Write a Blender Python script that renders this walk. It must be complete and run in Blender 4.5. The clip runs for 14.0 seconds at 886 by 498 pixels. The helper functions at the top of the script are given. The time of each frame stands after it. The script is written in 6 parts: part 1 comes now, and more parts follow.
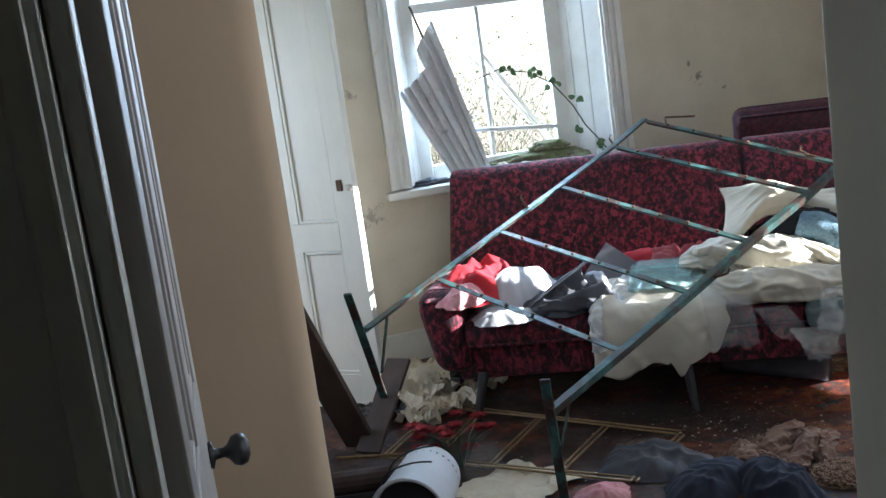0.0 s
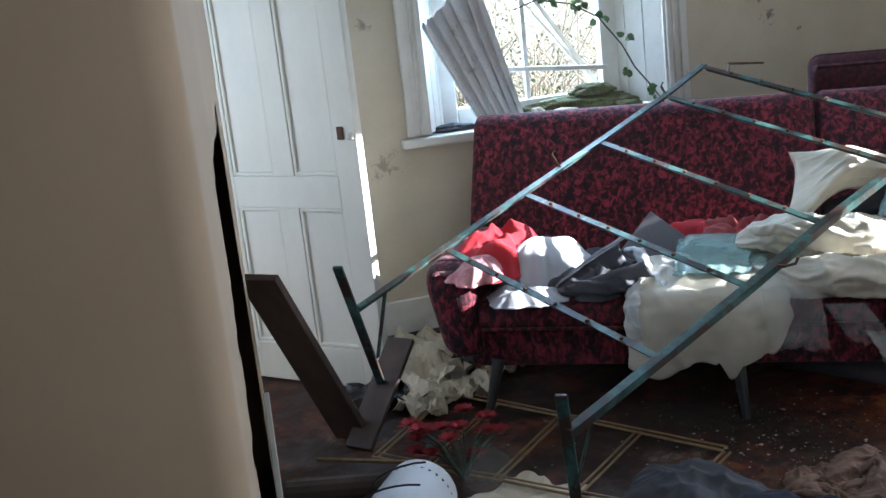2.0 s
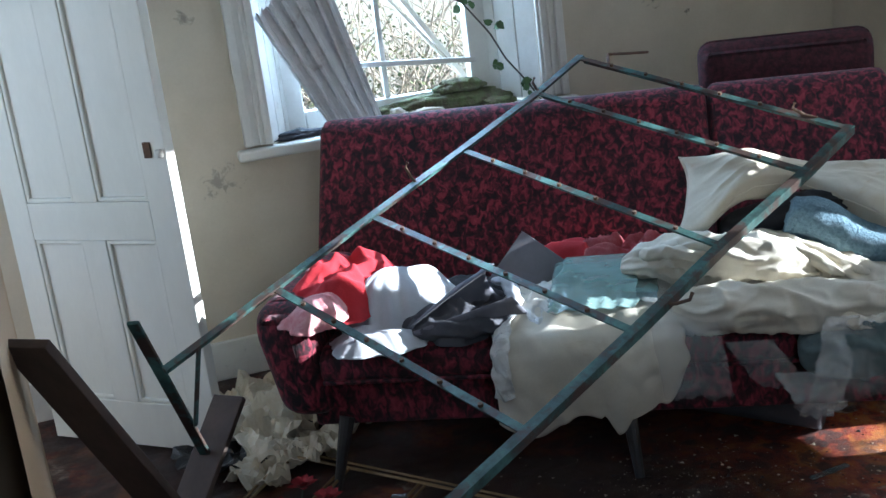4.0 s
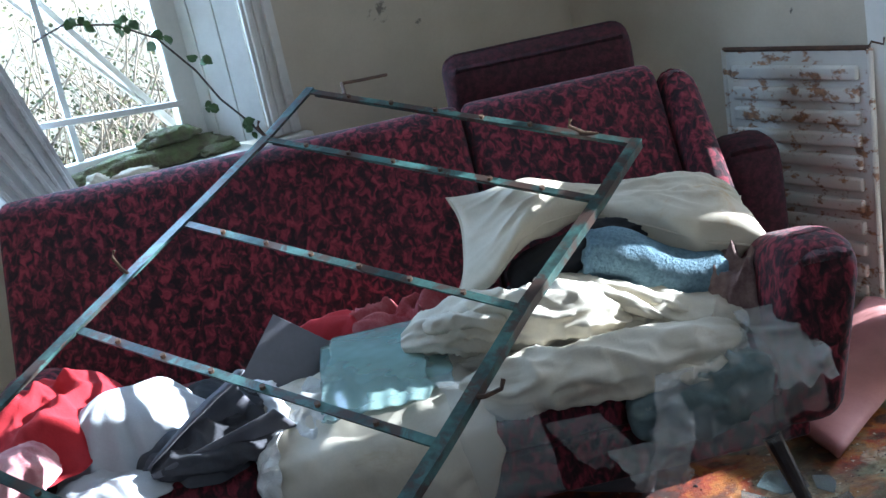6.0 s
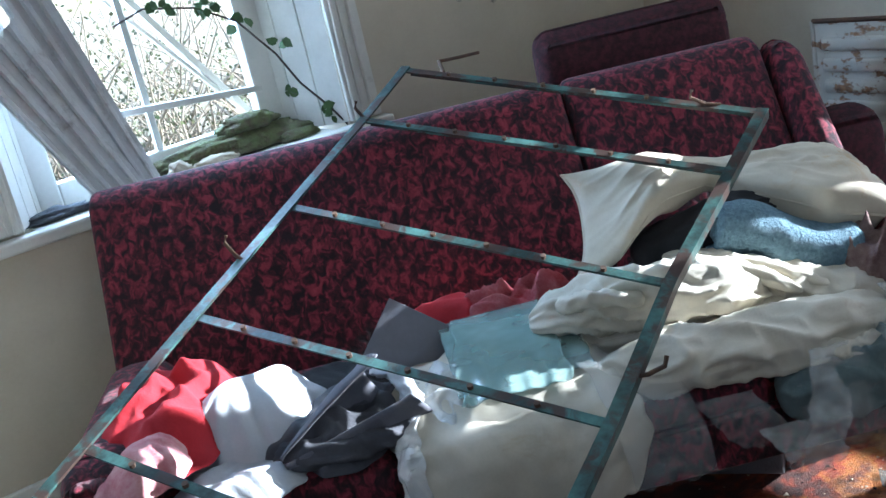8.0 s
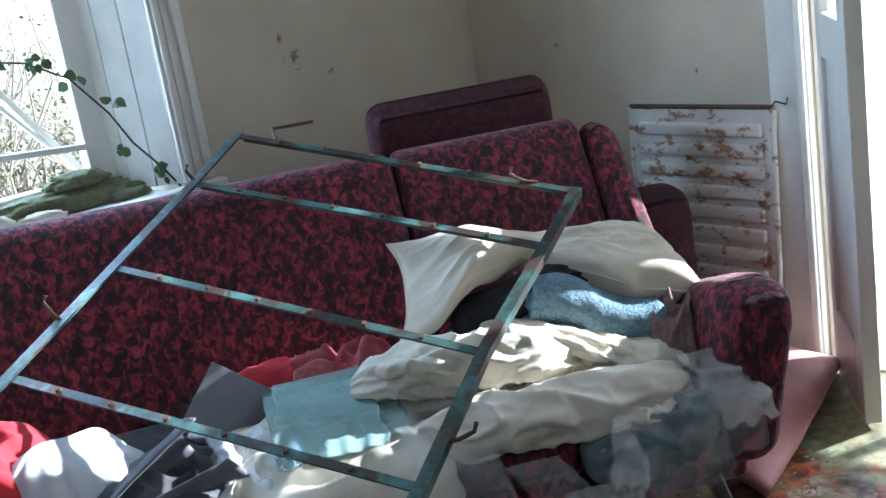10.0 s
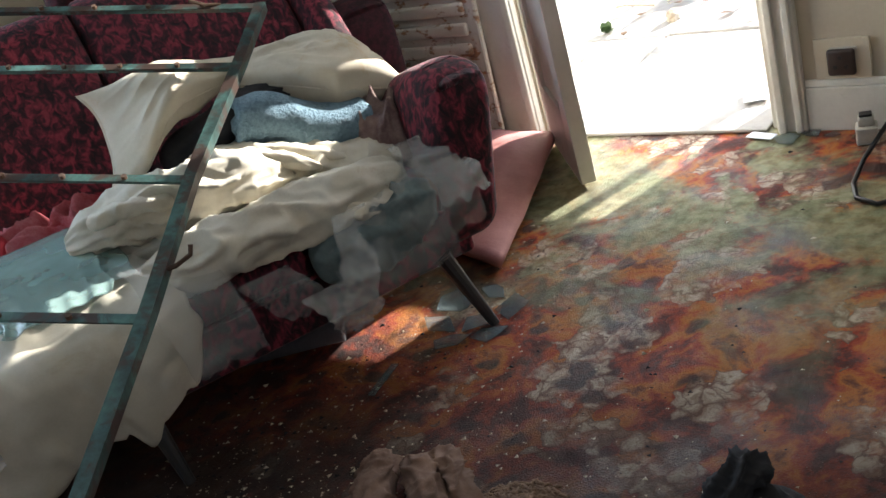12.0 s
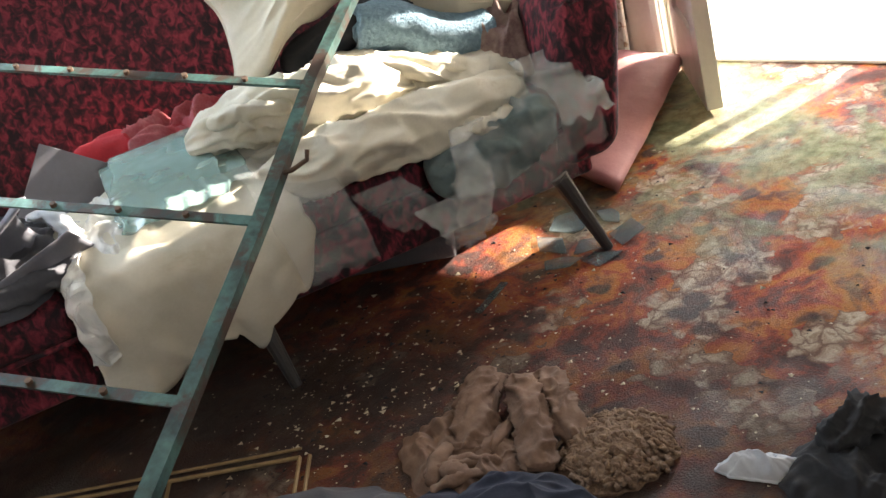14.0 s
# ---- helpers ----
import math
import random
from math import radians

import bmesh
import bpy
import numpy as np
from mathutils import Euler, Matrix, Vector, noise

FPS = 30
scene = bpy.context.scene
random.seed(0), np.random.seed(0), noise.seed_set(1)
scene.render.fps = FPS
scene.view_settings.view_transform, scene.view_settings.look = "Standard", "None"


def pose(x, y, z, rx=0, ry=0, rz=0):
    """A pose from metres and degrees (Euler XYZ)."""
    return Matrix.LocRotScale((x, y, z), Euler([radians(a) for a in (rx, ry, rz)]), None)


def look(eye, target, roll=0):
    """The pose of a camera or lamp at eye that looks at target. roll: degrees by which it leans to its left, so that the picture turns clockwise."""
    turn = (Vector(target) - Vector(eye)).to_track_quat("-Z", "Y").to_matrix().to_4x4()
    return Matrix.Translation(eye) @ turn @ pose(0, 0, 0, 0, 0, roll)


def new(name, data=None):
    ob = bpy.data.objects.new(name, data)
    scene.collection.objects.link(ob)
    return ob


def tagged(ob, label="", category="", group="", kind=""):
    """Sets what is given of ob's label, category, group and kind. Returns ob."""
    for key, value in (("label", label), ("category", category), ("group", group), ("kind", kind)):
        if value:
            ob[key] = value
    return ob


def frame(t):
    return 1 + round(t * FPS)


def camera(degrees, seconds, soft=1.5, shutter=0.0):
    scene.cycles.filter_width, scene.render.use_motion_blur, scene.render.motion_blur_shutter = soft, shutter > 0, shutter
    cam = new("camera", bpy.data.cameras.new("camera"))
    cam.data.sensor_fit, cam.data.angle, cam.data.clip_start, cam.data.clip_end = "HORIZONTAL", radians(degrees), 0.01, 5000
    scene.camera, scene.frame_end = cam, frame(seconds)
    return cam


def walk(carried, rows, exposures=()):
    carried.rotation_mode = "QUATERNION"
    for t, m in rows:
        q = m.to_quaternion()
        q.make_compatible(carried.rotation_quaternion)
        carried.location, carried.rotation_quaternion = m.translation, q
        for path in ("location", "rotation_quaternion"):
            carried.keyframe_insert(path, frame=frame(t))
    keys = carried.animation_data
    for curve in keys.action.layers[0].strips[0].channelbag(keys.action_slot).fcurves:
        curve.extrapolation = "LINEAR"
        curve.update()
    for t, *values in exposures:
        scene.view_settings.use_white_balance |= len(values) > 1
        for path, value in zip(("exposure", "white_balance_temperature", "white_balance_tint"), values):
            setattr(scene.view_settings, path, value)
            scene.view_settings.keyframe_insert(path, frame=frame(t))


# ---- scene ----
cam = camera(44.0, 14.0)
PATH = [
    (0, (-1.991, -3.342, 1.399), (-1.485, -1.439, 1.046), -7.91),
    (0.5, (-1.975, -3.256, 1.412), (-1.564, -1.344, 0.994), -7.55),
    (1, (-1.838, -3.067, 1.406), (-1.486, -1.144, 0.987), -4.02),
    (1.5, (-1.778, -2.943, 1.421), (-1.521, -1.018, 0.946), -5.50),
    (2, (-1.702, -2.768, 1.406), (-1.306, -0.867, 0.928), -6.32),
    (2.2, (-1.675, -2.692, 1.409), (-1.217, -0.801, 0.945), -7.02),
    (4.3, (-1.349, -2.167, 1.369), (-0.748, -0.335, 0.836), -7.25),
    (4.5, (-1.341, -2.116, 1.371), (-0.623, -0.326, 0.839), -7.06),
    (5, (-1.271, -1.958, 1.359), (-0.312, -0.300, 0.785), -8.28),
    (5.5, (-1.197, -1.816, 1.347), (-0.261, -0.144, 0.774), -10.16),
    (6, (-1.145, -1.673, 1.368), (-0.169, -0.026, 0.791), -11.84),
    (6.5, (-1.231, -1.543, 1.364), (-0.258, 0.109, 0.793), -13.37),
    (7, (-1.291, -1.474, 1.360), (-0.320, 0.158, 0.733), -13.73),
    (7.2, (-1.346, -1.447, 1.359), (-0.405, 0.200, 0.723), -14.99),
    (9.3, (-1.324, -1.493, 1.391), (-0.278, 0.142, 0.912), -9.02),
    (9.5, (-1.332, -1.484, 1.384), (-0.278, 0.145, 0.900), -9.00),
    (10, (-1.335, -1.540, 1.389), (-0.107, -0.054, 0.858), -9.11),
    (10.5, (-1.302, -1.573, 1.349), (0.013, -0.216, 0.695), -11.98),
    (11, (-1.296, -1.605, 1.303), (0.066, -0.355, 0.540), -14.44),
    (11.5, (-1.293, -1.618, 1.289), (0.101, -0.456, 0.447), -15.35),
    (12, (-1.298, -1.643, 1.271), (0.091, -0.485, 0.417), -16.87),
    (12.5, (-1.293, -1.680, 1.269), (0.113, -0.582, 0.366), -17.43),
    (13, (-1.291, -1.672, 1.259), (0.077, -0.531, 0.350), -17.08),
    (13.5, (-1.288, -1.636, 1.249), (-0.010, -0.410, 0.319), -17.07),
    (14, (-1.285, -1.615, 1.250), (-0.081, -0.313, 0.325), -16.89),
]
walk(cam, [(t, look(e, a, r)) for t, e, a, r in PATH],
     [(0.0, 2.65, 5550, 10), (2.0, 2.5, 5450, 10), (4.5, 2.2, 5150, 8), (6.5, 2.25, 5100, 8), (9.5, 2.5, 5100, 8), (10.5, 2.3, 5450, 10), (11.5, 2.15, 5900, 11), (12.5, 2.2, 6400, 12), (13.5, 2.6, 6700, 13), (14.0, 3.1, 6850, 13)])

# ---- world, sun, exposure ----
world = bpy.data.worlds.new("sky")
scene.world = world
world.use_nodes = True
wn = world.node_tree.nodes
sky = wn.new("ShaderNodeTexSky")
sky.sky_type = 'NISHITA'
sky.sun_disc = False
SUN_FROM = Vector((0.940, -0.335, 0.3525)).normalized()
sky.sun_elevation = math.asin(SUN_FROM.z)
sky.sun_rotation = math.atan2(SUN_FROM.x, SUN_FROM.y)
wn["Background"].inputs["Strength"].default_value = 0.15
world.node_tree.links.new(sky.outputs[0], wn["Background"].inputs["Color"])
sun_data = bpy.data.lights.new("sun", 'SUN')
sun_data.energy, sun_data.angle, sun_data.color = 5.0, radians(0.6), (1.0, 0.93, 0.82)
sun = new("sun", sun_data)
sun.matrix_world = look(SUN_FROM * 20, (0, 0, 0))


def window_light(name, m, w, h, power, color):
    """Stands in for the sky's light in an opening, seen or added."""
    d = bpy.data.lights.new(name, 'AREA')
    d.shape, d.size, d.size_y, d.energy, d.color = 'RECTANGLE', w, h, power, color
    ob = new(name, d)
    ob.matrix_world = m
    return ob


window_light("window_skylight", look((-0.32, 1.90, 1.50), (-0.32, 0.0, 0.9)), 0.62, 1.15, 10.5, (0.66, 0.83, 1.0))
# added fill in an unseen south opening, lifts surfaces that face south
window_light("rear_fill_light", look((-0.8, -2.57, 1.55), (-1.4, 0.6, 0.8)), 0.72, 1.1, 1.5, (0.95, 0.97, 1.0))
# added lamp at an unseen recess opening, brightens the cupboard door
window_light("recess_fill_light", look((-2.74, 0.95, 1.25), (-1.4, 1.0, 0.3)), 0.5, 1.0, 1.45, (0.95, 0.98, 1.0))
window_light("doorway_skylight", look((1.90, -0.27, 1.15), (0.2, -0.27, 0.7)), 0.62, 1.7, 3.8, (0.92, 0.96, 1.0))


# ---- materials ----
def mat(name, rough=0.7, metal=0.0):
    m = bpy.data.materials.new(name)
    m.use_nodes = True
    b = m.node_tree.nodes["Principled BSDF"]
    b.inputs["Roughness"].default_value = rough
    b.inputs["Metallic"].default_value = metal
    return m, m.node_tree, b


def coords(nt, scale=(1, 1, 1)):
    tc = nt.nodes.new("ShaderNodeTexCoord")
    mp = nt.nodes.new("ShaderNodeMapping")
    mp.inputs["Scale"].default_value = scale
    nt.links.new(tc.outputs["Object"], mp.inputs[0])
    return mp.outputs[0]


def noise_tex(nt, vec, scale, detail=6.0, rough=0.6, dist=0.0):
    n = nt.nodes.new("ShaderNodeTexNoise")
    n.inputs["Scale"].default_value, n.inputs["Detail"].default_value = scale, detail
    n.inputs["Roughness"].default_value, n.inputs["Distortion"].default_value = rough, dist
    nt.links.new(vec, n.inputs["Vector"])
    return n.outputs["Fac"]


def ramp(nt, fac, stops):
    r = nt.nodes.new("ShaderNodeValToRGB")
    while len(r.color_ramp.elements) < len(stops):
        r.color_ramp.elements.new(0.5)
    for e, (p, c) in zip(r.color_ramp.elements, stops):
        e.position, e.color = p, (*c, 1)
    nt.links.new(fac, r.inputs[0])
    return r.outputs["Color"]


def mix(nt, fac, a, b, mode='MIX'):
    n = nt.nodes.new("ShaderNodeMix")
    n.data_type, n.blend_type = 'RGBA', mode
    for sock, v in ((n.inputs[0], fac), (n.inputs[6], a), (n.inputs[7], b)):
        if hasattr(v, "links"):
            nt.links.new(v, sock)
        elif isinstance(v, (int, float)):
            sock.default_value = v
        else:
            sock.default_value = (*v, 1)
    return n.outputs[2]


def bump(nt, bsdf, fac, strength=0.3, distance=0.01):
    b = nt.nodes.new("ShaderNodeBump")
    b.inputs["Strength"].default_value, b.inputs["Distance"].default_value = strength, distance
    nt.links.new(fac, b.inputs["Height"])
    nt.links.new(b.outputs[0], bsdf.inputs["Normal"])


def simple(name, base, dark, scale=14.0, rough=0.8, metal=0.0, stops=(0.35, 0.7), bumps=0.25, dist=0.004, stain=None, stain_scale=3.0, stain_at=(0.58, 0.72), stretch=(1, 1, 1), sheen=0.0, fine=90.0):
    """A surface with variation at two scales and, where given, stains."""
    m, nt, b = mat(name, rough, metal)
    v = coords(nt, stretch)
    n1 = noise_tex(nt, v, scale)
    col = ramp(nt, n1, [(stops[0], dark), (stops[1], base)])
    n2 = noise_tex(nt, v, fine, 3.0)
    col = mix(nt, 0.22, col, ramp(nt, n2, [(0.3, dark), (0.7, base)]))
    if stain:
        n3 = noise_tex(nt, v, stain_scale, 8.0, 0.65, 0.4)
        k = ramp(nt, n3, [(stain_at[0], (0, 0, 0)), (stain_at[1], (1, 1, 1))])
        col = mix(nt, k, col, stain)
    nt.links.new(col, b.inputs["Base Color"])
    if sheen:
        b.inputs["Sheen Weight"].default_value = sheen
    add = nt.nodes.new("ShaderNodeMath")
    add.operation = 'MULTIPLY_ADD'
    nt.links.new(n2, add.inputs[0])
    add.inputs[1].default_value = 0.22
    nt.links.new(n1, add.inputs[2])
    bump(nt, b, add.outputs[0], bumps, dist)
    return m


def upholstery():
    """Dark maroon moquette with crimson flecks on near-black."""
    m, nt, b = mat("maroon_moquette", 0.95)
    v = coords(nt)
    big = noise_tex(nt, v, 5.0, 4.0)
    mpv = nt.nodes.new("ShaderNodeMapping")
    mpv.inputs["Scale"].default_value = (1.0, 1.0, 0.6)
    mpv.inputs["Rotation"].default_value = (0.0, radians(18), 0.0)
    nt.links.new(v, mpv.inputs[0])
    fl = noise_tex(nt, mpv.outputs[0], 50.0, 3.0, 0.55, 0.7)
    col = ramp(nt, fl, [(0.38, (0.012, 0.006, 0.009)), (0.49, (0.065, 0.010, 0.017)), (0.60, (0.220, 0.022, 0.040)), (0.75, (0.33, 0.050, 0.072))])
    col = mix(nt, ramp(nt, big, [(0.32, (0.30, 0.30, 0.30)), (0.66, (0, 0, 0))]), col, (0.035, 0.008, 0.014))
    pile = noise_tex(nt, v, 420.0, 2.0)
    col = mix(nt, 0.35, col, ramp(nt, pile, [(0.3, (0.25, 0.25, 0.25)), (0.7, (1, 1, 1))]), 'MULTIPLY')
    nt.links.new(col, b.inputs["Base Color"])
    b.inputs["Sheen Weight"].default_value = 0.10
    b.inputs["Sheen Tint"].default_value = (0.95, 0.72, 0.75, 1)
    b.inputs["Sheen Roughness"].default_value = 0.4
    bump(nt, b, fl, 0.5, 0.006)
    return m


def carpet():
    """Worn floral carpet: rust and orange ground, pale clusters of petals, dark leaves, algae and dirt."""
    m, nt, b = mat("floral_carpet", 0.9)
    v = coords(nt)

    def warped(scale, amount):
        nn = nt.nodes.new("ShaderNodeTexNoise")
        nn.inputs["Scale"].default_value, nn.inputs["Detail"].default_value = scale, 3.0
        nt.links.new(v, nn.inputs["Vector"])
        wv = nt.nodes.new("ShaderNodeVectorMath")
        wv.operation = 'MULTIPLY_ADD'
        nt.links.new(nn.outputs["Color"], wv.inputs[0])
        wv.inputs[1].default_value = (amount, amount, 0.0)
        nt.links.new(v, wv.inputs[2])
        return wv.outputs[0]

    def cells(vec, scale, feature='F1'):
        vo = nt.nodes.new("ShaderNodeTexVoronoi")
        vo.feature = feature
        vo.inputs["Scale"].default_value = scale
        nt.links.new(vec, vo.inputs["Vector"])
        return vo
    ground = noise_tex(nt, v, 7.5, 7.0, 0.66, 0.35)
    col = ramp(nt, ground, [(0.32, (0.026, 0.009, 0.006)), (0.43, (0.085, 0.016, 0.008)), (0.50, (0.29, 0.038, 0.010)), (0.57, (0.42, 0.14, 0.018)), (0.64, (0.15, 0.040, 0.014)), (0.74, (0.05, 0.016, 0.009))])
    # petals in clusters: whole petals only, so that each flower has a scalloped outline
    w1 = warped(20.0, 0.085)
    petal = cells(w1, 25.0)
    edge = cells(w1, 25.0, 'DISTANCE_TO_EDGE')
    cluster = cells(petal.outputs["Position"], 3.9)
    k = ramp(nt, cluster.outputs["Distance"], [(0.39, (1, 1, 1)), (0.41, (0, 0, 0))])
    shade = ramp(nt, petal.outputs["Distance"], [(0.05, (0.32, 0.22, 0.145)), (0.22, (0.54, 0.45, 0.34)), (0.50, (0.48, 0.38, 0.28)), (0.75, (0.22, 0.12, 0.075))])
    shade = mix(nt, ramp(nt, noise_tex(nt, w1, 60.0, 3.0, 0.6, 0.6), [(0.40, (0, 0, 0)), (0.70, (0.8, 0.8, 0.8))]), shade, (0.16, 0.075, 0.040))
    line = ramp(nt, edge.outputs["Distance"], [(0.01, (0.65, 0.65, 0.65)), (0.11, (0, 0, 0))])
    flower = mix(nt, line, shade, (0.085, 0.026, 0.016))
    wear = ramp(nt, noise_tex(nt, v, 9.0, 7.0, 0.7, 0.3), [(0.46, (1, 1, 1)), (0.62, (0.15, 0.15, 0.15))])
    col = mix(nt, mix(nt, 1.0, k, wear, 'MULTIPLY'), col, flower)
    # dark leaves and buds
    bud = cells(warped(12.0, 0.10), 9.0)
    k = ramp(nt, bud.outputs["Distance"], [(0.20, (0.9, 0.9, 0.9)), (0.30, (0, 0, 0))])
    col = mix(nt, k, col, ramp(nt, noise_tex(nt, v, 40.0, 3.0), [(0.4, (0.016, 0.008, 0.008)), (0.6, (0.07, 0.022, 0.014))]))
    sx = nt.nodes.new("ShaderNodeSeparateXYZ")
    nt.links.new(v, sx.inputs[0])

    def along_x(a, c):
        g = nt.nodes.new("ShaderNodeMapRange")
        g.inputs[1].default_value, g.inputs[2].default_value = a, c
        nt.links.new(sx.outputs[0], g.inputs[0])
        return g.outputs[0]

    def times(a, c):
        p = nt.nodes.new("ShaderNodeMath")
        p.operation = 'MULTIPLY'
        nt.links.new(a, p.inputs[0])
        nt.links.new(c, p.inputs[1])
        return p.outputs[0]
    # algae where the rain comes in by the outer door
    patch = times(along_x(0.2, 0.9), ramp(nt, noise_tex(nt, v, 2.6, 6.0, 0.65, 0.5), [(0.47, (0, 0, 0)), (0.55, (0.85, 0.85, 0.85))]))
    col = mix(nt, patch, col, ramp(nt, noise_tex(nt, v, 24.0, 4.0), [(0.35, (0.12, 0.13, 0.055)), (0.65, (0.29, 0.315, 0.175))]))
    dirt = noise_tex(nt, v, 4.5, 9.0, 0.7, 0.3)
    col = mix(nt, ramp(nt, dirt, [(0.54, (0, 0, 0)), (0.68, (0.75, 0.75, 0.75))]), col, (0.024, 0.014, 0.010))
    # near-black blotches around the sofa, denser towards -x
    blacken = times(along_x(0.45, -0.10), ramp(nt, noise_tex(nt, v, 3.2, 8.0, 0.65, 0.3), [(0.30, (0.50, 0.50, 0.50)), (0.52, (0.95, 0.95, 0.95))]))
    col = mix(nt, blacken, col, (0.022, 0.013, 0.010))
    grit = noise_tex(nt, v, 240.0, 2.0)
    col = mix(nt, ramp(nt, grit, [(0.68, (0, 0, 0)), (0.74, (0.5, 0.5, 0.5))]), col, (0.30, 0.26, 0.22))
    nt.links.new(col, b.inputs["Base Color"])
    nt.links.new(ramp(nt, dirt, [(0.4, (0.95, 0.95, 0.95)), (0.7, (0.42, 0.42, 0.42))]), b.inputs["Roughness"])
    fold = nt.nodes.new("ShaderNodeMath")
    fold.operation = 'MULTIPLY_ADD'
    nt.links.new(noise_tex(nt, coords(nt, (1.2, 7.0, 1.0)), 2.0, 3.0), fold.inputs[0])
    fold.inputs[1].default_value = 2.5
    nt.links.new(grit, fold.inputs[2])
    bump(nt, b, fold.outputs[0], 0.5, 0.008)
    return m


def glassy(name, tint, rough, alpha_mix, spec=0.5, creased=0.0):
    """Clear plastic film or glass: part see-through, part glossy."""
    m, nt, b = mat(name, rough)
    b.inputs["Base Color"].default_value = (*tint, 1)
    tr = nt.nodes.new("ShaderNodeBsdfTransparent")
    b.inputs["Specular IOR Level"].default_value = spec
    if creased:
        bump(nt, b, noise_tex(nt, coords(nt), 22.0, 4.0, 0.6, 1.5), creased, 0.02)
    ms = nt.nodes.new("ShaderNodeMixShader")
    n = noise_tex(nt, coords(nt), 6.0, 3.0)
    nt.links.new(ramp(nt, n, [(0.3, (alpha_mix * 0.6,) * 3), (0.7, (alpha_mix * 1.35,) * 3)]), ms.inputs[0])
    nt.links.new(tr.outputs[0], ms.inputs[1])
    nt.links.new(b.outputs[0], ms.inputs[2])
    nt.links.new(ms.outputs[0], nt.nodes["Material Output"].inputs["Surface"])
    return m


def mould(m, spots):
    """Grey mould blotches at given places on a wall."""
    nt = m.node_tree
    b = nt.nodes["Principled BSDF"]
    old = b.inputs["Base Color"].links[0].from_socket
    v = coords(nt)
    n = noise_tex(nt, v, 30.0, 6.0, 0.7, 0.5)
    col = old
    for x, y, z, r, k in spots:
        dv = nt.nodes.new("ShaderNodeVectorMath")
        dv.operation = 'DISTANCE'
        nt.links.new(v, dv.inputs[0])
        dv.inputs[1].default_value = (x, y, z)
        mr = nt.nodes.new("ShaderNodeMapRange")
        mr.inputs[1].default_value, mr.inputs[2].default_value, mr.inputs[3].default_value, mr.inputs[4].default_value = 0.0, r, 0.24, -0.12
        nt.links.new(dv.outputs["Value"], mr.inputs[0])
        ad = nt.nodes.new("ShaderNodeMath")
        ad.operation = 'ADD'
        nt.links.new(mr.outputs[0], ad.inputs[0])
        nt.links.new(n, ad.inputs[1])
        col = mix(nt, ramp(nt, ad.outputs[0], [(0.60, (0, 0, 0)), (0.72, (k, k, k))]), col, (0.13, 0.115, 0.10))
    nt.links.new(col, b.inputs["Base Color"])
    return m


M_WALL = simple("cream_distemper", (0.62, 0.55, 0.43), (0.52, 0.45, 0.34), 4.0, 0.9, stain=(0.30, 0.25, 0.19), stain_scale=2.3, stain_at=(0.66, 0.82), bumps=0.15)
mould(M_WALL, [(0.70, 1.532, 1.10, 0.07, 0.8), (0.66, 1.532, 1.175, 0.03, 0.8), (0.84, 1.532, 1.035, 0.03, 0.8), (-1.03, 1.532, 1.26, 0.06, 0.6), (1.5, 0.528, 0.89, 0.025, 0.9), (1.5, 1.105, 0.99, 0.02, 0.7), (-1.0, 1.532, 0.70, 0.12, 0.5), (1.5, -0.80, 0.20, 0.10, 0.5)])
M_TAN = simple("tan_plaster", (0.50, 0.375, 0.245), (0.46, 0.34, 0.22), 2.5, 0.9, bumps=0.12, stain=(0.36, 0.26, 0.17), stain_scale=9.0, stain_at=(0.72, 0.80))
M_WHITE = simple("aged_white_gloss", (0.74, 0.72, 0.66), (0.60, 0.58, 0.52), 6.0, 0.45, stain=(0.35, 0.31, 0.25), stain_scale=7.0, stain_at=(0.66, 0.80), bumps=0.2)
M_DOOR = simple("pale_cream_door_paint", (0.80, 0.80, 0.73), (0.70, 0.70, 0.63), 5.0, 0.45, stain=(0.28, 0.25, 0.20), stain_scale=6.0, stain_at=(0.68, 0.82), stretch=(1, 1, 0.4), bumps=0.2)
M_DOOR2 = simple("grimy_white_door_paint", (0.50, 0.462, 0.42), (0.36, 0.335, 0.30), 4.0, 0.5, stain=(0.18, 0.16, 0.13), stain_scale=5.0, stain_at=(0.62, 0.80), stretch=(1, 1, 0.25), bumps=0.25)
M_CEIL = simple("ceiling_distemper", (0.70, 0.68, 0.62), (0.58, 0.55, 0.48), 3.0, 0.95)
M_SOFA = upholstery()
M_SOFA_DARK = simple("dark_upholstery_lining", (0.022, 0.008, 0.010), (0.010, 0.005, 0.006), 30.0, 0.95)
M_CARPET = carpet()
M_GREEN = simple("chipped_green_enamel", (0.085, 0.185, 0.168), (0.018, 0.030, 0.028), 11.0, 0.40, 0.0, stops=(0.42, 0.66), stain=(0.050, 0.032, 0.026), stain_scale=14.0, stain_at=(0.48, 0.56), bumps=0.35)
M_GREEN.node_tree.nodes["Principled BSDF"].inputs["Specular IOR Level"].default_value = 0.3
M_RUST = simple("rusty_steel", (0.17, 0.09, 0.05), (0.06, 0.04, 0.03), 25.0, 0.75, 0.3)
M_DARKWOOD = simple("dark_brown_wood", (0.085, 0.055, 0.042), (0.04, 0.026, 0.02), 10.0, 0.7, stretch=(1, 1, 0.1))
M_LEG = simple("ebonised_leg", (0.035, 0.033, 0.034), (0.015, 0.014, 0.014), 20.0, 0.45)
M_SOOT = simple("sooty_masonry", (0.13, 0.115, 0.10), (0.018, 0.016, 0.014), 24.0, 0.95, bumps=0.8, dist=0.02)
